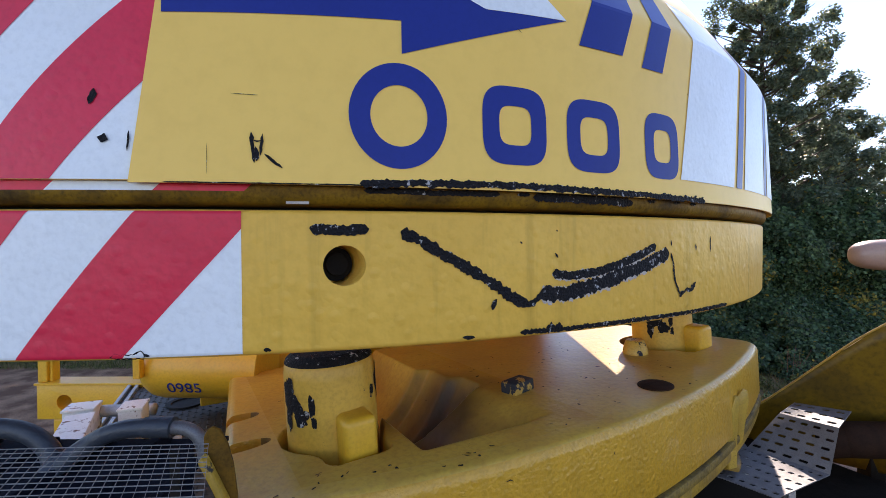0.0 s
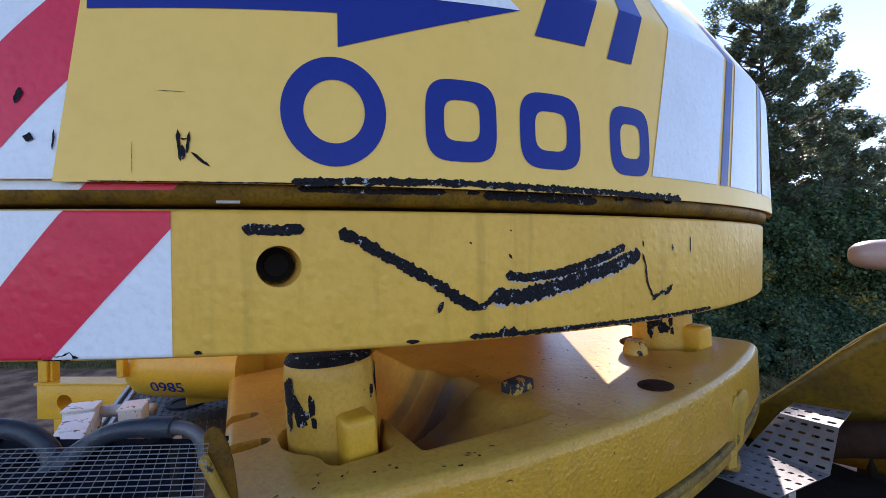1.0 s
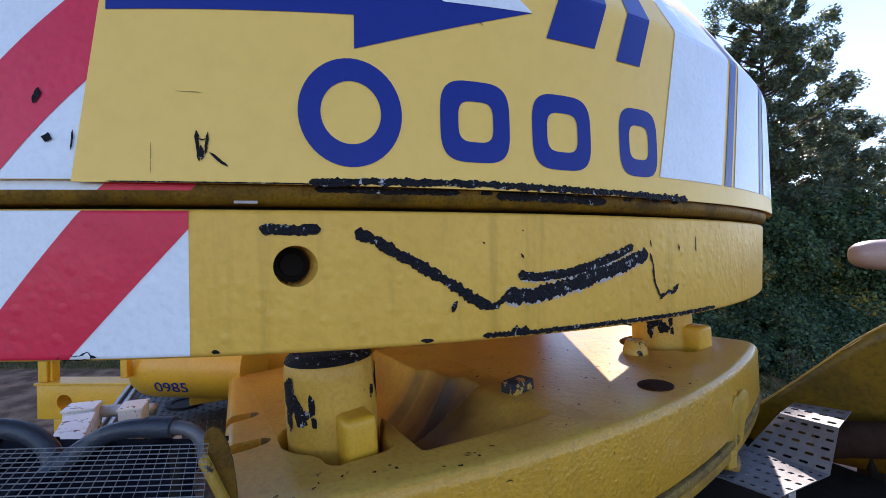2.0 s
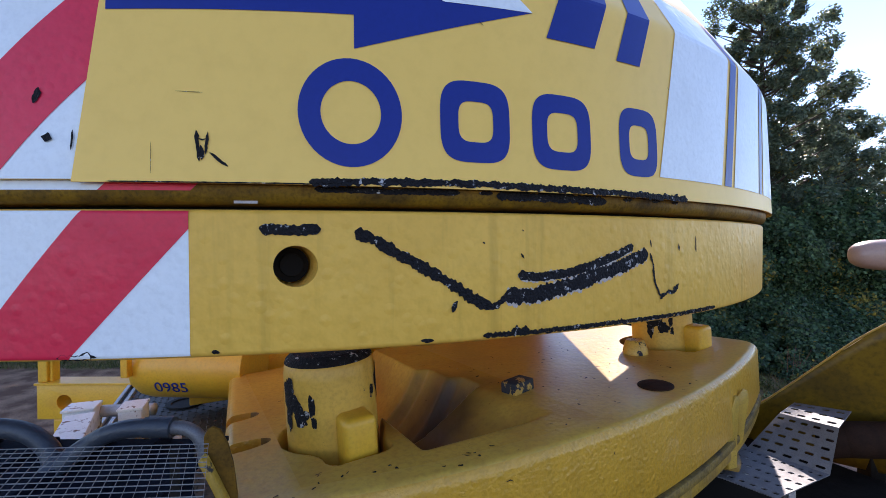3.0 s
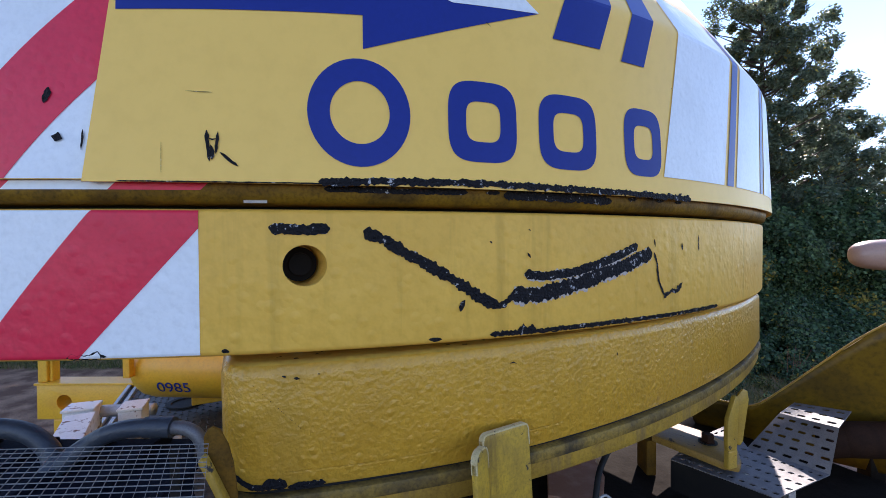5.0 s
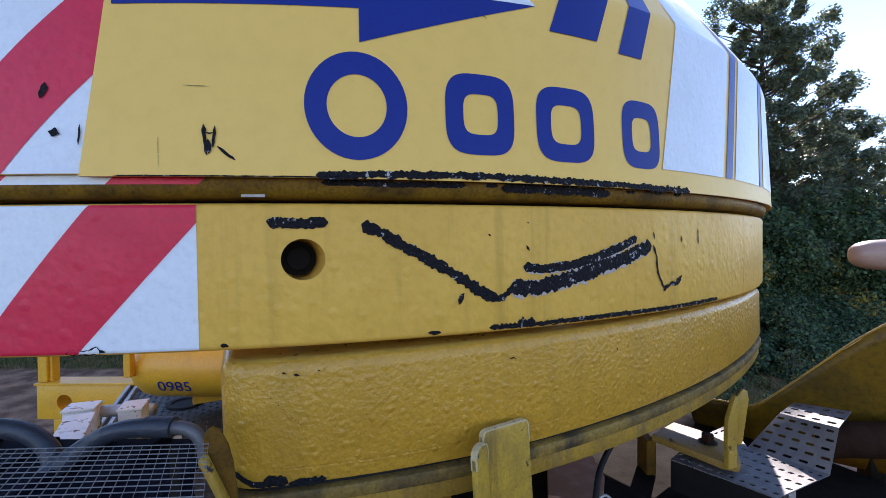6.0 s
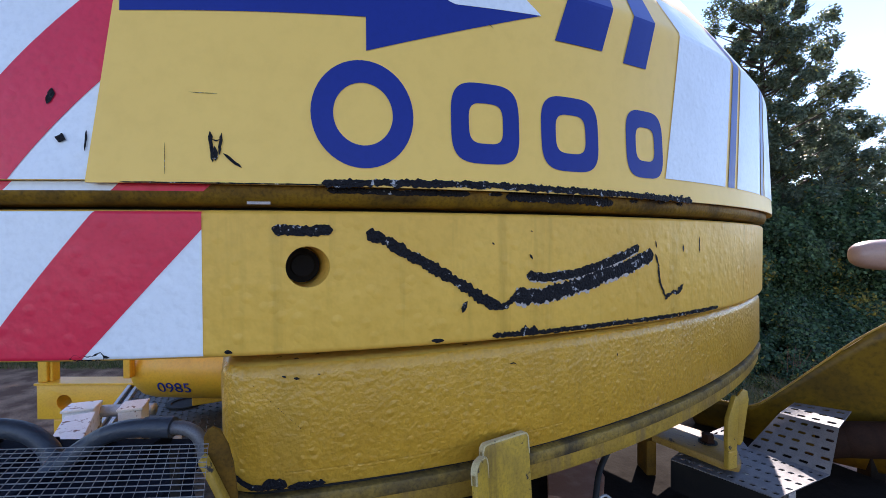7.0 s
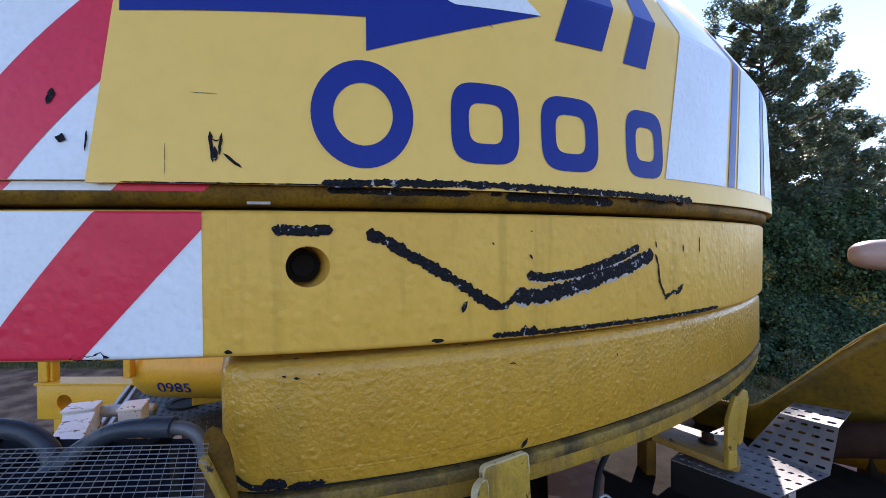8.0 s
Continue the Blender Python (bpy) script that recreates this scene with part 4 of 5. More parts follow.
def carrier_deck():
    t = thing("carrier_deck", "dark steel carrier deck with tread plate", "deck", (0, 0, 0))
    m = deck_m()
    part("deck_plate", box_bm((0.0, -2.3, DECK - 0.05), (0.95, 4.6, DECK), 0.004, m=m), M_tread, t, "worn steel tread plate")
    # its front stretch is unseen, added dark to stop light bouncing up
    part("deck_plate", box_bm((0.955, -3.3, DECK - 0.25), (3.4, 4.6, DECK - 0.20), 0.004, m=m), M_deck, t)
    part("side_beam", box_bm((0.05, -2.3, 0.75), (0.25, 4.6, DECK - 0.052), 0.01, m=m), M_yellow, t)
    part("side_beam", box_bm((3.1, -3.3, 0.75), (3.3, 4.6, DECK - 0.252), 0.01, m=m), M_yellow, t)
    part("cross_beam", box_bm((0.255, -0.8, 0.80), (3.095, -0.5, DECK - 0.26), 0.01, m=m), M_yellow, t)
    part("cross_beam", box_bm((0.255, 1.6, 0.80), (3.095, 1.9, DECK - 0.26), 0.01, m=m), M_yellow, t)
    # raised lozenges of the tread plate
    bm = bmesh.new()
    for i in range(26):
        for j in range(112):
            x, y = 0.06 + i * 0.034, -1.28 + j * 0.034
            if (i + j) % 2:
                a, b = 0.013, 0.004
            else:
                a, b = 0.004, 0.013
            vs = [bm.verts.new((x + dx, y + dy, DECK + h)) for dx, dy, h in ((-a, 0, 0), (0, -b, 0), (a, 0, 0), (0, b, 0), (0, 0, 0.006))]
            for k in range(4):
                bm.faces.new((vs[k], vs[(k + 1) % 4], vs[4]))
    bm.transform(m)
    st = part("tread_pattern", bm, M_tread, t)
    tagged(st, kind="stuff")
    for x in (0.0, 0.045):
        part("edge_rail", box_bm((x, -0.2, DECK + 0.001), (x + 0.02, 3.2, DECK + 0.022), 0.003, m=m), M_steel, t, "bright galvanised edge rail")
    part("step_ring", lathe_bm([(0.10, DECK + 0.002), (0.10, DECK + 0.012), (0.075, DECK + 0.012), (0.07, DECK + 0.004)], 32, Matrix.Translation((-1.50, 2.56, 0))), M_black, t, "black rubber ring in the tread plate", auto=30)
    for i in range(4):
        part("wheel", lathe_bm([(0.3, -0.17), (0.5, -0.17), (0.56, -0.12), (0.56, 0.12), (0.5, 0.17), (0.3, 0.17)], 36,
             m @ Matrix.Translation((0.45 if i % 2 else 2.9, -0.3 + 3.2 * (i // 2), 0.56)) @ pose(0, 0, 0, 0, 90)), M_black, t, "black carrier tyre", auto=30)
    return t


def outrigger_beam():
    t = thing("outrigger_beam", "bright yellow outrigger beam with a round eye and upright post", "outrigger", (-2.35, 2.92, 0))
    bm = box_bm((-0.295, -0.06, 1.15), (0.40, 0.06, 1.375), 0.006)
    ob = part("beam", bm, M_yellow, t, auto=35)
    c = new("cutter", mesh_of("cutter", lathe_bm([(0.05, -0.2), (0.05, 0.2)], 36, Matrix.Translation((-0.115, 0, 1.262)) @ pose(0, 0, 0, 90)), M_yellow))
    c.parent = t
    cut(ob, [c])
    part("top_flange", box_bm((-0.30, -0.075, 1.376), (0.405, 0.075, 1.39), 0.003), M_yellow, t)
    part("post", box_bm((-0.295, -0.05, 1.391), (-0.235, 0.05, 1.62), 0.006), M_yellow, t)
    part("post_flange", box_bm((-0.234, -0.03, 1.391), (-0.215, 0.03, 1.60), 0.003), M_yellow, t)
    part("leg", box_bm((-0.2, -0.05, 0.03), (-0.08, 0.05, 1.149), 0.01), M_yellow, t)
    part("foot", lathe_bm([(0.2, 0), (0.2, 0.02), (0.08, 0.04)], 28, Matrix.Translation((-0.14, 0, 0))), M_yellow, t, auto=30)


def valve_block():
    for i, (x, y, w, h, d, rz) in enumerate(((-1.39, 1.647, 0.09, 0.235, 0.31, 31), (-1.56, 1.90, 0.11, 0.225, 0.10, 20), (-1.31, 1.86, 0.085, 0.245, 0.11, 20), (-1.20, 1.62, 0.10, 0.15, 0.14, 22))):
        t = thing("valve_block", "chipped white steel block with rust spots on the deck", "block", (x, y, DECK), group="white blocks on the deck")
        t.rotation_euler = (0, 0, radians(rz))
        part("block", box_bm((-w / 2, -d / 2, 0.0), (w / 2, d / 2, h), 0.006), M_whitebox, t, auto=35)
        if i == 0:
            for k, z in enumerate((0.12, 0.17)):
                part("rod", lathe_bm([(0.016, 0), (0.016, 0.28), (0.02, 0.285), (0.02, 0.31)], 18, Matrix.Translation((w / 2 - 0.005, 0.02 * k, z)) @ pose(0, 0, 0, 0, 90)), M_steel, t, "bright rod", auto=30)
        part("cap", box_bm((-w / 2 - 0.004, -d / 2 - 0.004, h + 0.001), (w / 2 + 0.004, d / 2 + 0.004, h + 0.012), 0.003), M_whitebox, t)
    t = thing("transom_pipe", "grey steel pipe behind the white blocks", "pipe", (0, 0, 0))
    part("tube", tube_bm([(-1.52, 1.96, 1.55), (-1.40, 1.97, 1.55), (-1.30, 1.98, 1.55)], 0.026), M_steel, t, smooth=True)
    part("bracket", box_bm((-1.43, 1.95, DECK), (-1.40, 1.99, 1.53), 0.004), M_deck, t)


def hoses():
    t = thing("hydraulic_hose", "blue-black hydraulic hose with steel fitting", "hose", (0, 0, 0), group="hydraulic hoses")
    part("hose", tube_bm([(-0.96, 1.05, 1.735), (-0.93, 1.08, 1.765), (-0.889, 1.10, 1.795), (-0.845, 1.10, 1.819), (-0.794, 1.10, 1.833), (-0.735, 1.10, 1.837)], 0.0225), M_hose, t, smooth=True)
    part("fitting", tube_bm([(-0.745, 1.10, 1.837), (-0.71, 1.10, 1.838), (-0.676, 1.10, 1.837)], 0.0255, sub=3), M_hose, t, "crimped fitting", auto=50)
    part("pipe_end", tube_bm([(-0.68, 1.10, 1.837), (-0.645, 1.10, 1.834), (-0.615, 1.10, 1.815), (-0.60, 1.10, 1.78), (-0.597, 1.10, 1.75), (-0.596, 1.10, 1.736)], 0.0165), M_steel2, t, "bent steel pipe end", smooth=True)
    t = thing("hydraulic_hose", "blue-black hydraulic hose curving down to the deck", "hose", (0, 0, 0), group="hydraulic hoses")
    part("hose", tube_bm([(-1.22, 1.08, 1.83), (-1.156, 1.09, 1.84), (-1.10, 1.10, 1.836), (-1.037, 1.10, 1.822), (-0.99, 1.10, 1.784), (-0.97, 1.09, 1.75), (-0.968, 1.08, 1.736)], 0.0235), M_hose, t, smooth=True)


M_steel2 = material("dull_pipe", (0.17, 0.165, 0.17), 0.5, 0.3, second=(0.11, 0.09, 0.08), scale=20, fine=0.2)


def grating():
    t = thing("step_grating", "galvanised steel grating step on a bolted frame", "grating", (0, 0, 0))
    z = 1.91
    a, b = Vector((-0.455, 0.85, z)), Vector((-0.36, 0.655, z))
    along = Vector((-1.0, -0.052, 0)).normalized()
    back = (b - a)
    n = 67
    for i in range(n):                                     # bearing bars, running away from the camera
        p = a + along * (0.0005 + 0.0176 * i)
        q = p + back
        m = Matrix.Translation(p)
        bm = bmesh.new()
        w = along * 0.0003
        vs = []
        for c in (p - w, p + w, q + w, q - w):
            vs.append((bm.verts.new(c), bm.verts.new(c - Vector((0, 0, 0.0015)))))
        bm.faces.new([v[0] for v in vs])
        bm.faces.new([v[1] for v in vs][::-1])
        for k in range(4):
            bm.faces.new((vs[k][0], vs[k][1], vs[(k + 1) % 4][1], vs[(k + 1) % 4][0]))
        part("bearing_bar", bm, M_grate, t)
    for j in range(12):                                    # cross bars
        p = a + back * (j / 11.0)
        q = p + along * 1.17
        bm = bmesh.new()
        w = back.normalized() * 0.00035
        vs = []
        for c in (p - w, p + w, q + w, q - w):
            vs.append((bm.verts.new(c + Vector((0, 0, 0.0006))), bm.verts.new(c - Vector((0, 0, 0.0012)))))
        bm.faces.new([v[0] for v in vs])
        bm.faces.new([v[1] for v in vs][::-1])
        for k in range(4):
            bm.faces.new((vs[k][0], vs[k][1], vs[(k + 1) % 4][1], vs[(k + 1) % 4][0]))
        part("cross_bar", bm, M_grate, t)
    for k in (0.06, 1.10):
        p = a + along * k
        part("leg", box_bm((p.x - 0.008, p.y - 0.012, DECK), (p.x + 0.008, p.y - 0.002, z - 0.006), 0.002), M_dark, t)
    # near-black tray added to stand for the shade under the grating
    u = thing("shade_tray", "near-black tray standing for the shade below the grating", "tray", (0, 0, 0))
    part("tray", prism_bm([(-1.66, 0.45), (-0.30, 0.45), (-0.44, 0.84), (-0.57, 1.0), (-0.72, 1.27), (-1.66, 1.27)], 1.705, 1.735, 0.006), M_blue_dark, u)
    part("leg", box_bm((-1.0, 0.6, DECK - 0.2), (-0.9, 0.7, 1.704), 0.004), M_dark, u)
    for k in range(7):
        part("tray_rib", box_bm((-1.6 + k * 0.16, 0.5, 1.736), (-1.57 + k * 0.16, 1.25, 1.75 + 0.008 * (k % 3)), 0.003), M_blue_dark, u)


M_blue_dark = material("grating_shade_black", (0.010, 0.012, 0.02), 0.95, second=(0.006, 0.007, 0.01), scale=9, fine=0.2, spec=0.05)


def guide_horn():
    """Yellow guide plate beside the block's flank."""
    t = thing("guide_horn", "dark-edged yellow steel guide plate on the deck", "bracket", (-0.4835, 0.95, 0))
    m = pose(0, 0, 0, 0, 0, 14)
    pts = [(-0.005, DECK), (0.04, DECK), (0.034, 1.749), (0.026, 1.82), (0.016, 1.862), (0.0, 1.895), (-0.014, 1.903), (-0.024, 1.899), (-0.031, 1.884), (-0.031, 1.842), (-0.012, 1.749)]
    part("web", prism_bm(pts, -0.006, 0.006, 0.002, 2, m @ pose(0, 0, 0, 90)), M_guide, t, auto=35)
    pts = [(0.015, DECK), (0.03, DECK), (0.021, 1.749), (-0.02, 1.846), (-0.028, 1.852), (-0.035, 1.845), (0.006, 1.749)]
    part("flange", prism_bm(pts, -0.016, 0.016, 0.003, 2, m @ pose(0, -0.024, 0) @ pose(0, 0, 0, 90)), M_worn, t, auto=35)


# yellow darkened to ochre: shade on the web and pillar put into the colour
M_guide = material("shaded_ochre", (0.17, 0.08, 0.008), 0.7, second=(0.07, 0.035, 0.008), scale=9, amount=0.6, fine=0.2, bump=0.15, spec=0.15,
                   chips=(0.03, 0.025, 0.025), chip_at=0.62, chip_scale=18)


M_arm = material("arm_ochre", (0.34, 0.185, 0.03), 0.5, second=(0.20, 0.105, 0.03), scale=9, amount=0.6, fine=0.2, bump=0.15,
                 chips=(0.06, 0.04, 0.03), chip_at=0.62, chip_scale=20)


def rest_bracket():
    """Arm with an upright horn and a bolt, on which the block rests."""
    t = thing("rest_bracket", "yellow upright horn on a bolted steel arm", "bracket", (1.212, 1.822, 0))
    m = pose(-0.02, 0, 0, 0, 0, 20)
    pts = [(-0.026, 1.375), (0.012, 1.372), (0.02, 1.38), (0.03, 1.60), (0.034, 1.645), (0.022, 1.672), (0.008, 1.665), (-0.008, 1.62), (-0.03, 1.56), (-0.034, 1.45)]
    part("horn", prism_bm([(x, 1.53 + (z - 1.52) * 0.82) for x, z in pts], -0.010, 0.010, 0.003, 2, m @ pose(0, 0, 0, 90)), M_worn, t, auto=35)
    pts = [(-0.02, 1.41), (0.01, 1.40), (0.02, 1.42), (0.042, 1.64), (0.036, 1.685), (0.018, 1.69), (0.0, 1.66), (-0.02, 1.58)]
    part("flange", prism_bm([(x, 1.53 + (z - 1.52) * 0.82) for x, z in pts], -0.007, 0.007, 0.003, 2, pose(0.03, 0.04, 0, 0, 0, -10) @ pose(0, 0, 0, 90)), M_worn, t, auto=35)
    ox, oy = 1.212, 1.822
    arm = [(1.0, 2.115), (1.175, 1.845), (1.225, 1.82), (1.26, 1.86), (1.32, 1.98), (1.27, 2.15), (1.18, 2.26)]
    part("arm", prism_bm([(x - ox, y - oy) for x, y in arm], 1.332, 1.366, 0.006), M_arm, t, "worn ochre steel arm", auto=35)
    part("arm_web", box_bm((-0.03, -0.012, 1.355), (0.022, 0.012, 1.43), 0.005, 2, m), M_worn, t)
    bolt = part("bolt", lathe_bm([(0.034, 1.372), (0.034, 1.374), (0.027, 1.375), (0.028, 1.399), (0.023, 1.407)], 6, pose(0.005, 0.205, 0)), M_rust, t, "dark hexagon bolt", auto=25)
    part("washer", lathe_bm([(0.04, 1.3665), (0.04, 1.3715)], 28, pose(0.005, 0.205, 0)), M_black, bolt)
    part("pillar", box_bm((-0.232, 0.298, 1.161), (-0.185, 0.41, 1.331), 0.006), M_guide, t)


def perforated_step():
    t = thing("perforated_step", "perforated aluminium step and guard with oval slots", "step", (0, 0, 0))
    z = 1.30
    TR_A = (1.0323, 1.9988, 1.3)
    TR_B = (1.2816, 1.6881, 1.3)
    TR_C = (1.6344, 1.8578, 1.3)
    TR_D = (1.4589, 2.1105, 1.3)
    TR_F = (1.542, 2.378, 1.3)
    TR_E = (1.277, 2.2095, 1.3)
    RS_D = (1.6447, 2.1567, 1.445)
    RS_C = (1.7015, 1.8923, 1.485)
    LG_C = (1.9091, 2.0596, 1.49)
    LG_D = (1.821, 2.2848, 1.45)
    part("tread", panel_bm([TR_A, TR_B, TR_C, TR_D], (10, 5), 0.004), M_tray, t)
    part("tread", panel_bm([TR_A, TR_D, TR_F, TR_E], (6, 3), 0.004), M_tray, t)
    part("riser", panel_bm([TR_D, TR_C, RS_C, RS_D], (5, 5), 0.004, slot=(0.62, 0.3)), M_tray, t)
    part("ledge", panel_bm([RS_D, RS_C, LG_C, LG_D], (4, 3), 0.004, slot=(0.62, 0.3)), M_tray, t)
    part("skirt", panel_bm([(TR_A[0], TR_A[1], z - 0.003), (TR_B[0], TR_B[1], z - 0.003), (TR_B[0], TR_B[1], 1.165), (TR_A[0], TR_A[1], 1.165)], None, 0.004), M_dark, t, "black skirt below the tread")
    for x, y in ((1.12, 2.03), (1.40, 1.78), (1.44, 2.1)):
        part("leg", box_bm((x, y, 1.161), (x + 0.03, y + 0.03, z - 0.002), 0.003), M_steel, t)


def fender():
    t = thing("fender_plate", "dark glossy yellow curved fender plate", "fender", (0, 0, 0))
    bm = bmesh.new()
    n = 26
    rows = []
    top = [(1.50, 2.66, 1.352), (1.62, 2.56, 1.36), (1.70, 2.42, 1.385), (1.80, 2.34, 1.50), (1.94, 2.25, 1.67), (2.08, 2.14, 1.85), (2.35, 1.95, 2.10), (2.6, 1.8, 2.2)]
    pts = []
    for (p0, p1) in zip(top, top[1:]):
        for k in range(5):
            pts.append(Vector(p0).lerp(Vector(p1), k / 5))
    pts.append(Vector(top[-1]))
    for p in pts:
        rows.append([bm.verts.new((p.x + 0.10 * s * s, p.y + 0.10 * s, p.z * (1 - s) + 1.12 * s)) for s in (0, 0.1, 0.25, 0.45, 0.7, 1.0)])
    for a, b in zip(rows, rows[1:]):
        for i in range(5):
            bm.faces.new((a[i], b[i], b[i + 1], a[i + 1]))
    sh = part("sheet", bm, M_fender, t, smooth=True)
    md = sh.modifiers.new("thickness", 'SOLIDIFY')
    md.thickness, md.offset = 0.012, 0
    part("rolled_edge", tube_bm([p + Vector((0, 0, 0.004)) for p in pts[::5] + [pts[-1]]], 0.0055, 10, 6), M_edge_dark, t, "rolled rim of the fender", smooth=True)
    part("strut", box_bm((2.16, 2.22, 0.0), (2.24, 2.30, 1.30), 0.006), M_deck, t)


M_edge_dark = material("rim_ochre", (0.40, 0.22, 0.02), 0.5, second=(0.22, 0.12, 0.02), scale=9, fine=0.15)


def exhaust_pipe():
    t = thing("exhaust_pipe", "brown rusty pipe beside the fender", "pipe", (0, 0, 0))
    part("pipe", tube_bm([(1.83, 2.12, 1.33), (1.90, 2.10, 1.345), (2.0, 2.07, 1.355), (2.6, 2.0, 1.37)], 0.082, 22), M_rust, t, smooth=True)
    part("support", box_bm((2.3, 1.99, 0.0), (2.36, 2.07, 1.30), 0.004), M_deck, t)


def handrail_cap():
    t = thing("mirror_arm", "beige rounded mirror housing on an arm", "mirror", (1.648, 1.60, 0))
    bm = bmesh.new()
    bmesh.ops.create_uvsphere(bm, u_segments=28, v_segments=18, radius=1)
    for v in bm.verts:
        c = v.co
        v.co = Vector((math.copysign(abs(c.x) ** 0.6, c.x) * 0.17, math.copysign(abs(c.y) ** 0.8, c.y) * 0.06, math.copysign(abs(c.z) ** 0.75, c.z) * 0.056 + 2.243))
    part("housing", bm, M_beige, t, smooth=True)
    part("arm", tube_bm([(0.15, 0, 2.25), (0.4, 0.05, 2.2), (0.55, 0.1, 1.8), (0.55, 0.12, 0.0)], 0.02), M_black, t, smooth=True)


def under_deck():
    """Pipes, cables and plugs that show below the lifted block."""
    t = thing("oxide_plate", "sunlit red-oxide steel bracket under the ballast", "bracket", (0.55, 2.05, 0))
    part("plate", prism_bm([(-0.10, -0.15), (0.10, -0.25), (0.20, 0.0), (0.22, 0.35), (0.0, 0.3)], 1.161, 1.20, 0.004), M_orange, t)
    part("tube", tube_bm([(-0.05, 0.15, 1.25), (0.1, 0.25, 1.30), (0.3, 0.45, 1.33)], 0.05), M_orange, t, smooth=True)
    t = thing("black_cable", "black cable looping under the ballast", "cable", (0, 0, 0), group="cables")
    part("cable", tube_bm([(0.50, 1.62, 1.165), (0.58, 1.70, 1.26), (0.64, 1.80, 1.36), (0.76, 1.95, 1.42), (0.85, 2.1, 1.40)], 0.012), M_black, t, smooth=True)
    t = thing("grey_cable", "thin grey cable loop under the ballast", "cable", (0, 0, 0), group="cables")
    part("cable", tube_bm([(0.55, 1.62, 1.165), (0.62, 1.66, 1.22), (0.66, 1.70, 1.27), (0.63, 1.72, 1.30), (0.58, 1.70, 1.26), (0.56, 1.66, 1.17)], 0.005), M_steel, t, smooth=True)
    t = thing("plug_box", "black plug box with a grey lid", "connector", (0.80, 1.68, 0))
    part("box", box_bm((-0.05, -0.05, 1.161), (0.05, 0.05, 1.27), 0.006), M_black, t)
    part("lid", box_bm((-0.045, -0.045, 1.271), (0.03, 0.03, 1.29), 0.004), M_steel, t)
    for i, x in enumerate((0.55, 0.62)):
        t = thing("plastic_cap", "white plastic cap standing under the ballast", "cap", (x, 1.60 + 0.02 * i, 0), group="plastic caps")
        part("knob", lathe_bm([(0.02, 1.161), (0.02, 1.19), (0.03, 1.195), (0.03, 1.215), (0.02, 1.22)], 18), M_white, t, auto=30)
    t = thing("bottle", "white plastic bottle with a blue cap", "bottle", (1.40, 1.555, 0))
    part("flask", lathe_bm([(0.042, 1.161), (0.045, 1.17), (0.045, 1.325), (0.035, 1.355), (0.02, 1.37)], 28), M_white, t, smooth=True)
    t = thing("bottle", "blue plastic canister beside the step", "bottle", (1.52, 1.55, 0))
    part("flask", lathe_bm([(0.038, 1.161), (0.04, 1.17), (0.04, 1.31), (0.03, 1.35), (0.02, 1.36)], 28), M_blue, t, smooth=True)


carrier_deck()
outrigger_beam()
valve_block()
hoses()
grating()
guide_horn()
rest_bracket()
perforated_step()
fender()
exhaust_pipe()
handrail_cap()
under_deck()


# ---- hedge, trees, grass ----
def leaf_cloud(name, centres, per, size, mats, seed, parent, flat=0.6, wide=0.42):
    """Many small folded leaves round the given clumps of (centre, radius, share of yellowed leaves)."""
    rng = np.random.RandomState(seed)
    unit = lambda a: a / (np.linalg.norm(a, axis=1, keepdims=True) + 1e-9)
    C = np.repeat(np.array([c[0] for c in centres], float), per, axis=0)
    R = np.repeat(np.array([c[1] for c in centres], float), per)[:, None]
    G = np.repeat(np.array([c[2] if len(c) > 2 else 0.03 for c in centres], float), per)
    n = len(C)
    d = unit(rng.normal(size=(n, 3)))
    p = C + d * R * rng.uniform(0.35, 1.08, (n, 1))
    nr = unit(d * 0.5 + rng.normal(size=(n, 3)) * 0.5 + np.array((0, 0, flat)))
    u = unit(np.cross(nr, rng.normal(size=(n, 3))))
    w = np.cross(nr, u)
    s = size * rng.uniform(0.6, 1.35, (n, 1))
    V = np.stack([p - u * s, p + w * s * wide - nr * s * 0.12, p + u * s, p - w * s * wide - nr * s * 0.12], 1).reshape(-1, 3)
    k = np.arange(n)[:, None] * 4
    F = np.stack([k + np.array((0, 1, 2)), k + np.array((0, 2, 3))], 1).reshape(-1, 3)
    MI = np.repeat((rng.rand(n) < G).astype(np.int32), 2)
    me = bpy.data.meshes.new(name)
    me.from_pydata(V.tolist(), [], F.tolist())
    for m in mats:
        me.materials.append(m)
    me.polygons.foreach_set("material_index", MI)
    ob = new(name, me)
    if parent:
        ob.parent = parent
    return ob


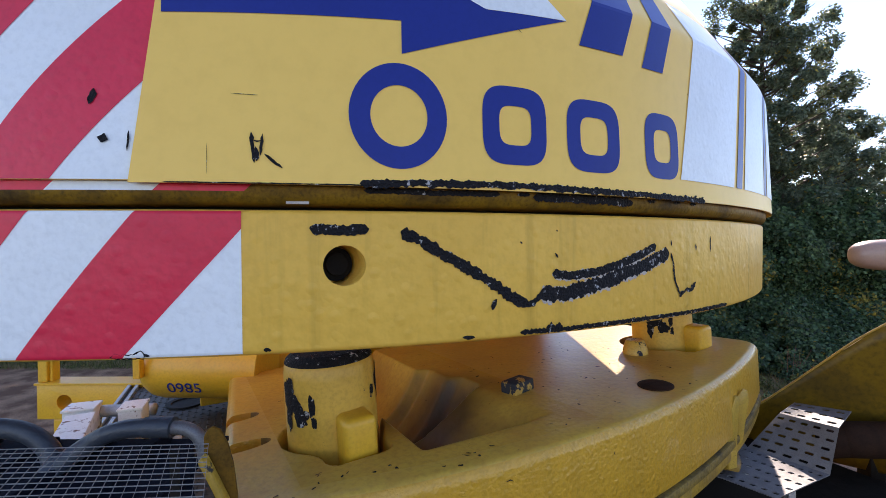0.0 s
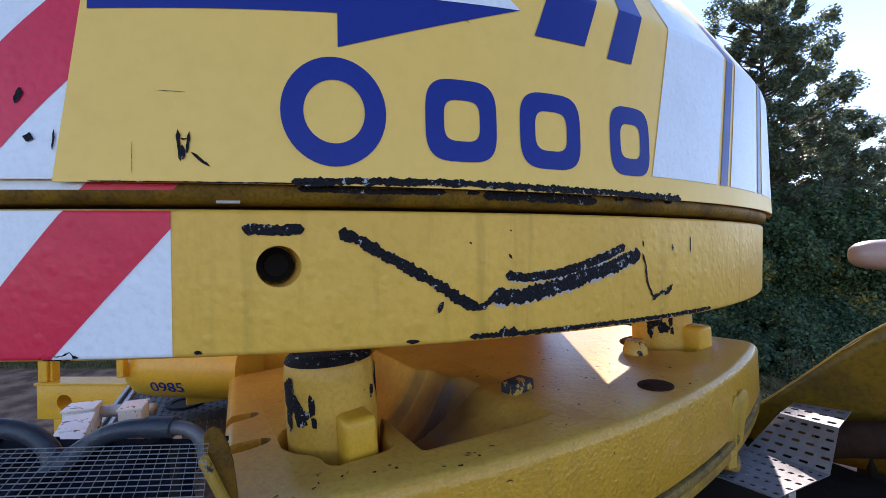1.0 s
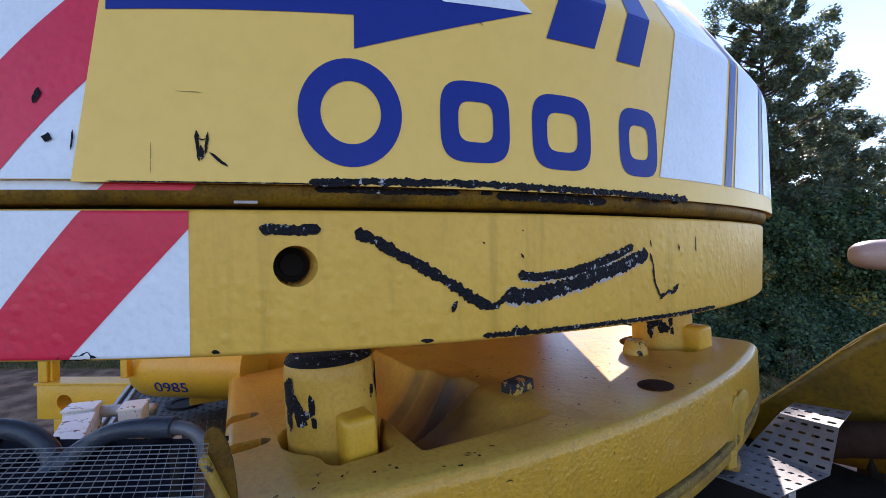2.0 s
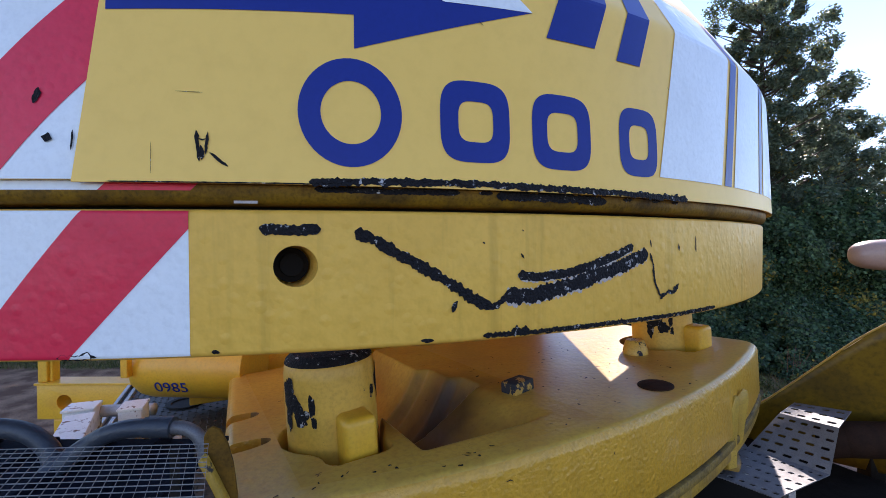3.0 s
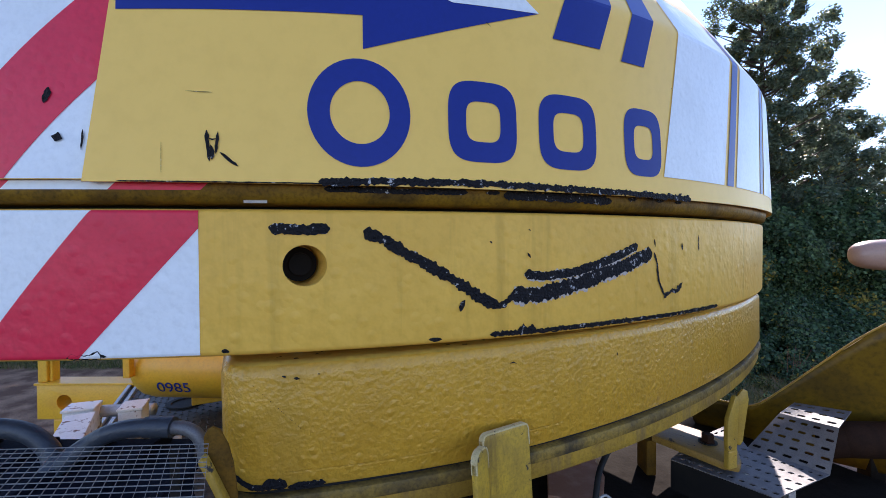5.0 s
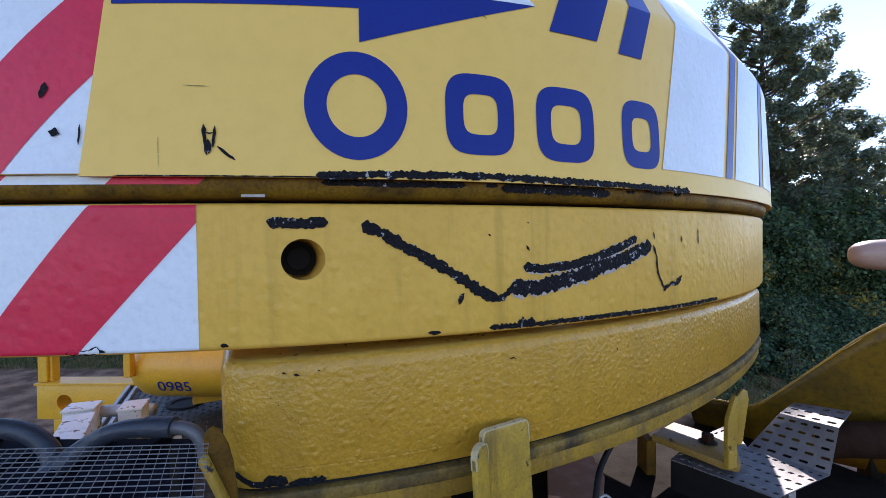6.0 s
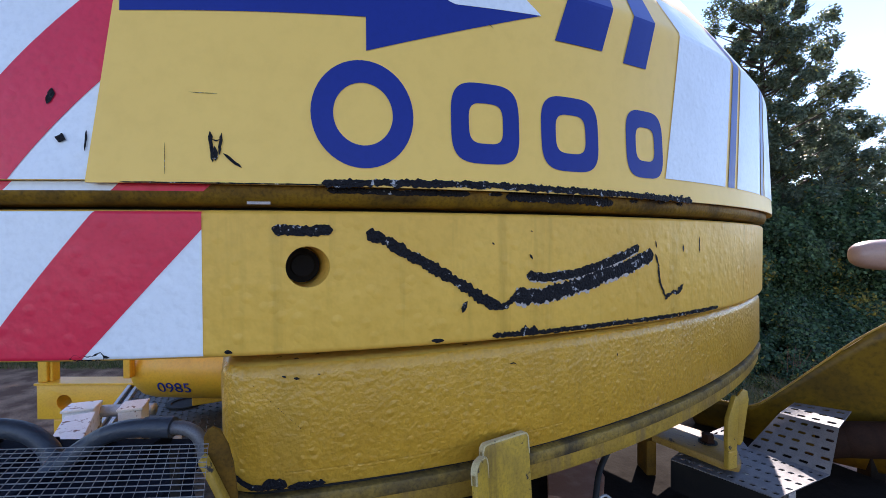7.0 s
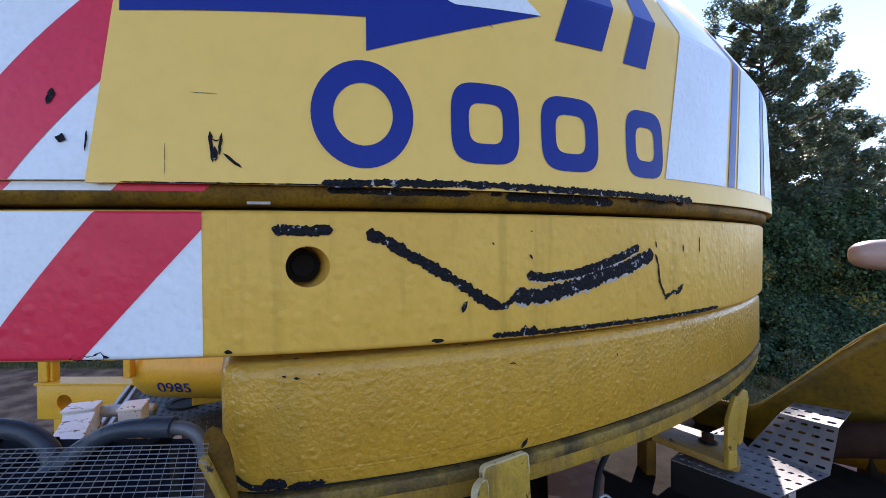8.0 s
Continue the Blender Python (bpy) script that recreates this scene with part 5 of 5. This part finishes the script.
def tree(x, y, height, spread, seed, label, leaves=420, lean=0.0, low=0.12, size=0.12, n=84, dome=0.62, wide=0.42, puff=(0.2, 0.42)):
    rng = random.Random(seed)
    t = thing("tree", label, "tree", (x, y, 0), group="trees behind the hedge")
    bm = bmesh.new()

    def limb(a, b, r0, r1, seg=8):
        a, b = Vector(a), Vector(b)
        d = (b - a).normalized()
        s = d.cross(Vector((0.3, 0.2, 1))).normalized()
        u = s.cross(d)
        rings = []
        for k in range(5):
            f = k / 4
            p = a.lerp(b, f) + Vector((rng.uniform(-1, 1), rng.uniform(-1, 1), 0)) * r0 * 0.4 * (0 < k < 4)
            r = r0 + (r1 - r0) * f
            rings.append([bm.verts.new(p + r * (math.cos(q) * s + math.sin(q) * u)) for q in (2 * math.pi * i / seg for i in range(seg))])
        for p, q in zip(rings, rings[1:]):
            for i in range(seg):
                bm.faces.new((p[i], p[(i + 1) % seg], q[(i + 1) % seg], q[i]))

    limb((0, 0, 0), (lean, 0, height * 0.92), height * 0.02, height * 0.004)
    clumps = []
    for i in range(n):
        f = low + (1 - low) * (i + rng.random()) / n
        reach = spread * (1 - f) ** dome * rng.uniform(0.55, 0.92) + 0.25
        a = i * 2.399 + rng.uniform(-0.4, 0.4)
        z = height * f
        tip = Vector((lean * f + math.cos(a) * reach, math.sin(a) * reach, z + reach * 0.15))
        limb((lean * f, 0, z - reach * 0.25), tip, height * 0.004, height * 0.0008, 5)
        m = max(2, int(reach / 0.45))
        for k in range(m):
            g = (k + 1) / m
            q = Vector((lean * f, 0, z - reach * 0.2)).lerp(tip, g)
            clumps.append(((q.x + rng.uniform(-.25, .25), q.y + rng.uniform(-.25, .25), q.z + rng.uniform(-.2, .25)), rng.uniform(*puff)))
    part("trunk", bm, M_bark, t, smooth=True)
    leaf_cloud("crown", clumps, leaves, size, (M_leaf, M_gold), seed, t, wide=wide)


M_stem = material("dry_stem", (0.20, 0.075, 0.05), 0.8, second=(0.12, 0.05, 0.035), scale=9, fine=0.2)


def hedge():
    rng = random.Random(5)
    t = thing("hedge", "dense ivy-clad hedge with some yellowed leaves", "hedge", (0, 0, 0))
    # uneven near-black core sheet: the shade behind the leaves put into its colour
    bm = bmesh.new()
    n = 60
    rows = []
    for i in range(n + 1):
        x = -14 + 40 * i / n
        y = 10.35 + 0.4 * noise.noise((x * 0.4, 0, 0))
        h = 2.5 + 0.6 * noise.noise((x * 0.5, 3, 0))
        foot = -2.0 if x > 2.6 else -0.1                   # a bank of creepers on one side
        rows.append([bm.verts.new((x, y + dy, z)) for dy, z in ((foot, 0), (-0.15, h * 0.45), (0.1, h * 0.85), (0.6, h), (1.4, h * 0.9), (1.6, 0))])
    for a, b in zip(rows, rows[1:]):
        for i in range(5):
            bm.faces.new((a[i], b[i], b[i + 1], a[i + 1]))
    part("thicket", bm, M_core, t, "near-black sheet painted as the shade between the leaves", smooth=True)
    clumps = []
    for i in range(1450):
        x = rng.uniform(4.2, 12.0)
        z = rng.uniform(0.05, 2.6) if rng.random() < 0.85 else rng.uniform(2.2, 3.4)
        if i >= 950:
            z = rng.uniform(0.03, 1.1)
        y = 9.7 + 0.4 * noise.noise((x * 0.4, 0, 0)) + 0.55 * noise.noise((x * 1.1, z * 1.3, 2)) + 0.25 * noise.noise((x * 2.7, z * 2.7, 5)) + max(0, z - 1.9) * 0.5
        y -= max(0.0, 1.1 - z) * 1.85 + (rng.uniform(0, 0.3) if z < 0.4 else 0)
        autumn = max(0.0, noise.noise((x * 1.3, z * 1.5, 9)) - 0.24) * 1.6 if 0.5 < z < 2.0 else 0.0
        clumps.append(((x, y, z), rng.uniform(0.10, 0.27), 0.015 + min(0.7, autumn)))
    leaf_cloud("ivy", clumps, 230, 0.036, (M_ivy, M_gold), 8, t, flat=0.35, wide=0.8)
    rods = bmesh.new()                                     # bare reddish stems at the foot
    for k in range(14):
        x0, y0, a0 = 5.75 + rng.uniform(-0.22, 0.22), 7.3 + rng.uniform(-0.2, 0.2), rng.uniform(-0.6, 0.6)
        h0 = rng.uniform(0.25, 0.55)
        q = [rods.verts.new((x0 + a0 * h0 * f + dx * (1 - f * 0.6), y0 + dy * (1 - f * 0.6), h0 * f)) for f in (0, 1) for dx, dy in ((-0.005, 0), (0.004, 0.004), (0.004, -0.004))]
        for m0 in range(3):
            rods.faces.new((q[m0], q[(m0 + 1) % 3], q[3 + (m0 + 1) % 3], q[3 + m0]))
    part("bare_stem", rods, M_stem, t, "dry reddish stems")
    clumps = [((rng.uniform(-14, 2.0), 9.8 + rng.uniform(-0.2, 0.2), rng.uniform(0.1, 2.6)), rng.uniform(0.3, 0.5)) for _ in range(150)]
    leaf_cloud("ivy", clumps, 40, 0.07, (M_ivy, M_gold), 9, t, flat=0.3)


def weeds():
    rng = random.Random(31)
    for k in range(26):
        x, y = rng.uniform(3.6, 9.0), rng.uniform(5.8, 7.8)
        t = thing("weed", "low straggling weed clump in the grass", "weed", (x, y, 0), group="weeds below the hedge")
        cl = [((rng.uniform(-.2, .2), rng.uniform(-.2, .2), rng.uniform(0.02, 0.16)), rng.uniform(0.08, 0.16)) for _ in range(4)]
        leaf_cloud("leaves", cl, 60, 0.035, (M_ivy, M_gold) if k % 3 else (M_grass, M_gold), 300 + k, t, flat=0.3)


def grass():
    rng = np.random.RandomState(11)
    V, F = [], []
    for _ in range(24000):
        if rng.rand() < 0.6:
            x, y = rng.uniform(3.2, 9.5), rng.uniform(5.2, 9.7)
        else:
            x, y = rng.uniform(-13, -5), rng.uniform(8.0, 9.7)
        h, a, b = rng.uniform(0.03, 0.11), rng.uniform(0, 6.28), rng.uniform(0.004, 0.009)
        dx, dy = np.cos(a), np.sin(a)
        k = len(V)
        V += [(x - dy * b, y + dx * b, 0), (x + dy * b, y - dx * b, 0), (x + dx * h * 0.5, y + dy * h * 0.5, h)]
        F.append((k, k + 1, k + 2))
    me = bpy.data.meshes.new("grass")
    me.from_pydata(V, [], F)
    me.materials.append(M_grass)
    tagged(new("grass", me), "short rough grass at the foot of the hedge", "grass", kind="stuff")


hedge()
tree(8.95, 12.5, 9.0, 2.85, 28, "tall dark broadleaf tree with a full crown", 280, size=0.05, n=135, dome=0.40, wide=0.5, puff=(0.14, 0.31))
tree(11.5, 13.2, 5.8, 2.5, 22, "broad dark tree beside the tall one", 280, size=0.05, n=105, dome=0.42, wide=0.5, puff=(0.14, 0.31))
tree(16.4, 15.5, 6.6, 2.2, 23, "thin-crowned tree at the edge of the hedge", 90, size=0.055, wide=0.5, puff=(0.14, 0.3))
tree(6.3, 16.0, 6.5, 2.4, 24, "lower tree half hidden by the crane", 40, size=0.16)
# three trees hidden by the crane, added to keep sun off the yard
tree(-2.6, 12.8, 9.5, 3.0, 25, "unseen broad tree added behind the hedge to shade the yard", 24, size=0.24)
tree(0.8, 13.4, 9.0, 2.8, 26, "unseen broad tree added behind the hedge to shade the yard", 24, size=0.24)
tree(-6.5, 12.6, 9.0, 3.0, 27, "unseen broad tree added behind the hedge to shade the yard", 24, size=0.24)
grass()
weeds()


# ---- movement ----
def motions():
    # slewing to and fro, then a short lift when the block presses against the slab
    slew = [(0.0, 68), (0.1, -41), (0.2, -57), (0.3, -53), (0.6, -51), (1.0, -52), (1.1, -36), (1.2, 4), (1.3, 16), (1.4, 15), (1.5, 10), (1.6, -29), (1.7, -21),
            (2.0, -22), (2.8, -22), (4.2, -22), (4.3, -18), (4.4, -11), (4.6, -5), (4.95, -5), (5.2, -7), (6.2, -8), (6.4, -5), (6.6, -1), (7.0, 0), (8.0, 0)]
    lift = [(0, 0), (4.95, 0), (5.25, 1), (6.2, 1), (6.4, 0.45), (6.6, -0.03), (7.0, -0.1), (8.0, -0.1)]

    def along(rows, t):
        for (a, u), (b, v) in zip(rows, rows[1:]):
            if a <= t <= b:
                return u + (v - u) * (t - a) / (b - a)
        return rows[-1][1]

    def turned(z, ry, rz, about):
        """A pose on the axis, tipped by ry about a level line through a point."""
        p = Vector(about)
        return Matrix.Translation(p + Vector((0, 0, z))) @ pose(0, 0, 0, 0, ry) @ Matrix.Translation(-p) @ pose(AXIS.x, AXIS.y, 0, 0, 0, rz)

    rows = []
    for t in sorted({t for t, _ in slew} | {t for t, _ in lift}):
        k = along(lift, t)
        rows.append((t, turned(0.0165 * k, -0.58 * k, along(slew, t) * 0.02114, (-0.3, 1.0, 2.2))))
    for ob in (COWL, SLAB, FRAME, CYL):
        walk(ob, rows)
    up = [(0.0, 0.0), (3.0, 0.0), (3.1, 0.003), (3.2, 0.02), (3.5, 0.075), (4.0, 0.163), (4.5, 0.25), (4.7, 0.282), (4.95, 0.320), (5.25, 0.337), (6.2, 0.337), (6.4, 0.329), (6.6, 0.324), (7.0, 0.322), (8.0, 0.322)]
    rows = []
    for t, z in up:
        k = along(lift, t)
        tilt = -2.6 * (1 - min(z, 0.325) / 0.325) - 0.58 * k - 0.75
        rows.append((t, turned(z, tilt, -0.28 if t < 4.2 else -0.13, (0.25, 1.2, 1.6))))
    walk(LOW, rows)
    base = LIFT.location.copy()
    rows = []
    for t, z in up:
        if t <= 6.2:
            rows.append((t, pose(base.x, base.y, 1.478 + z)))
    rows += [(6.4, pose(base.x, base.y, 1.478 + 0.33)), (6.6, pose(base.x, base.y, 1.478 + 0.322)), (7.0, pose(base.x, base.y, 1.478 + 0.302)),
             (7.5, pose(base.x, base.y, 1.478 + 0.275)), (8.0, pose(base.x, base.y, 1.478 + 0.246))]
    walk(LIFT, rows)


motions()
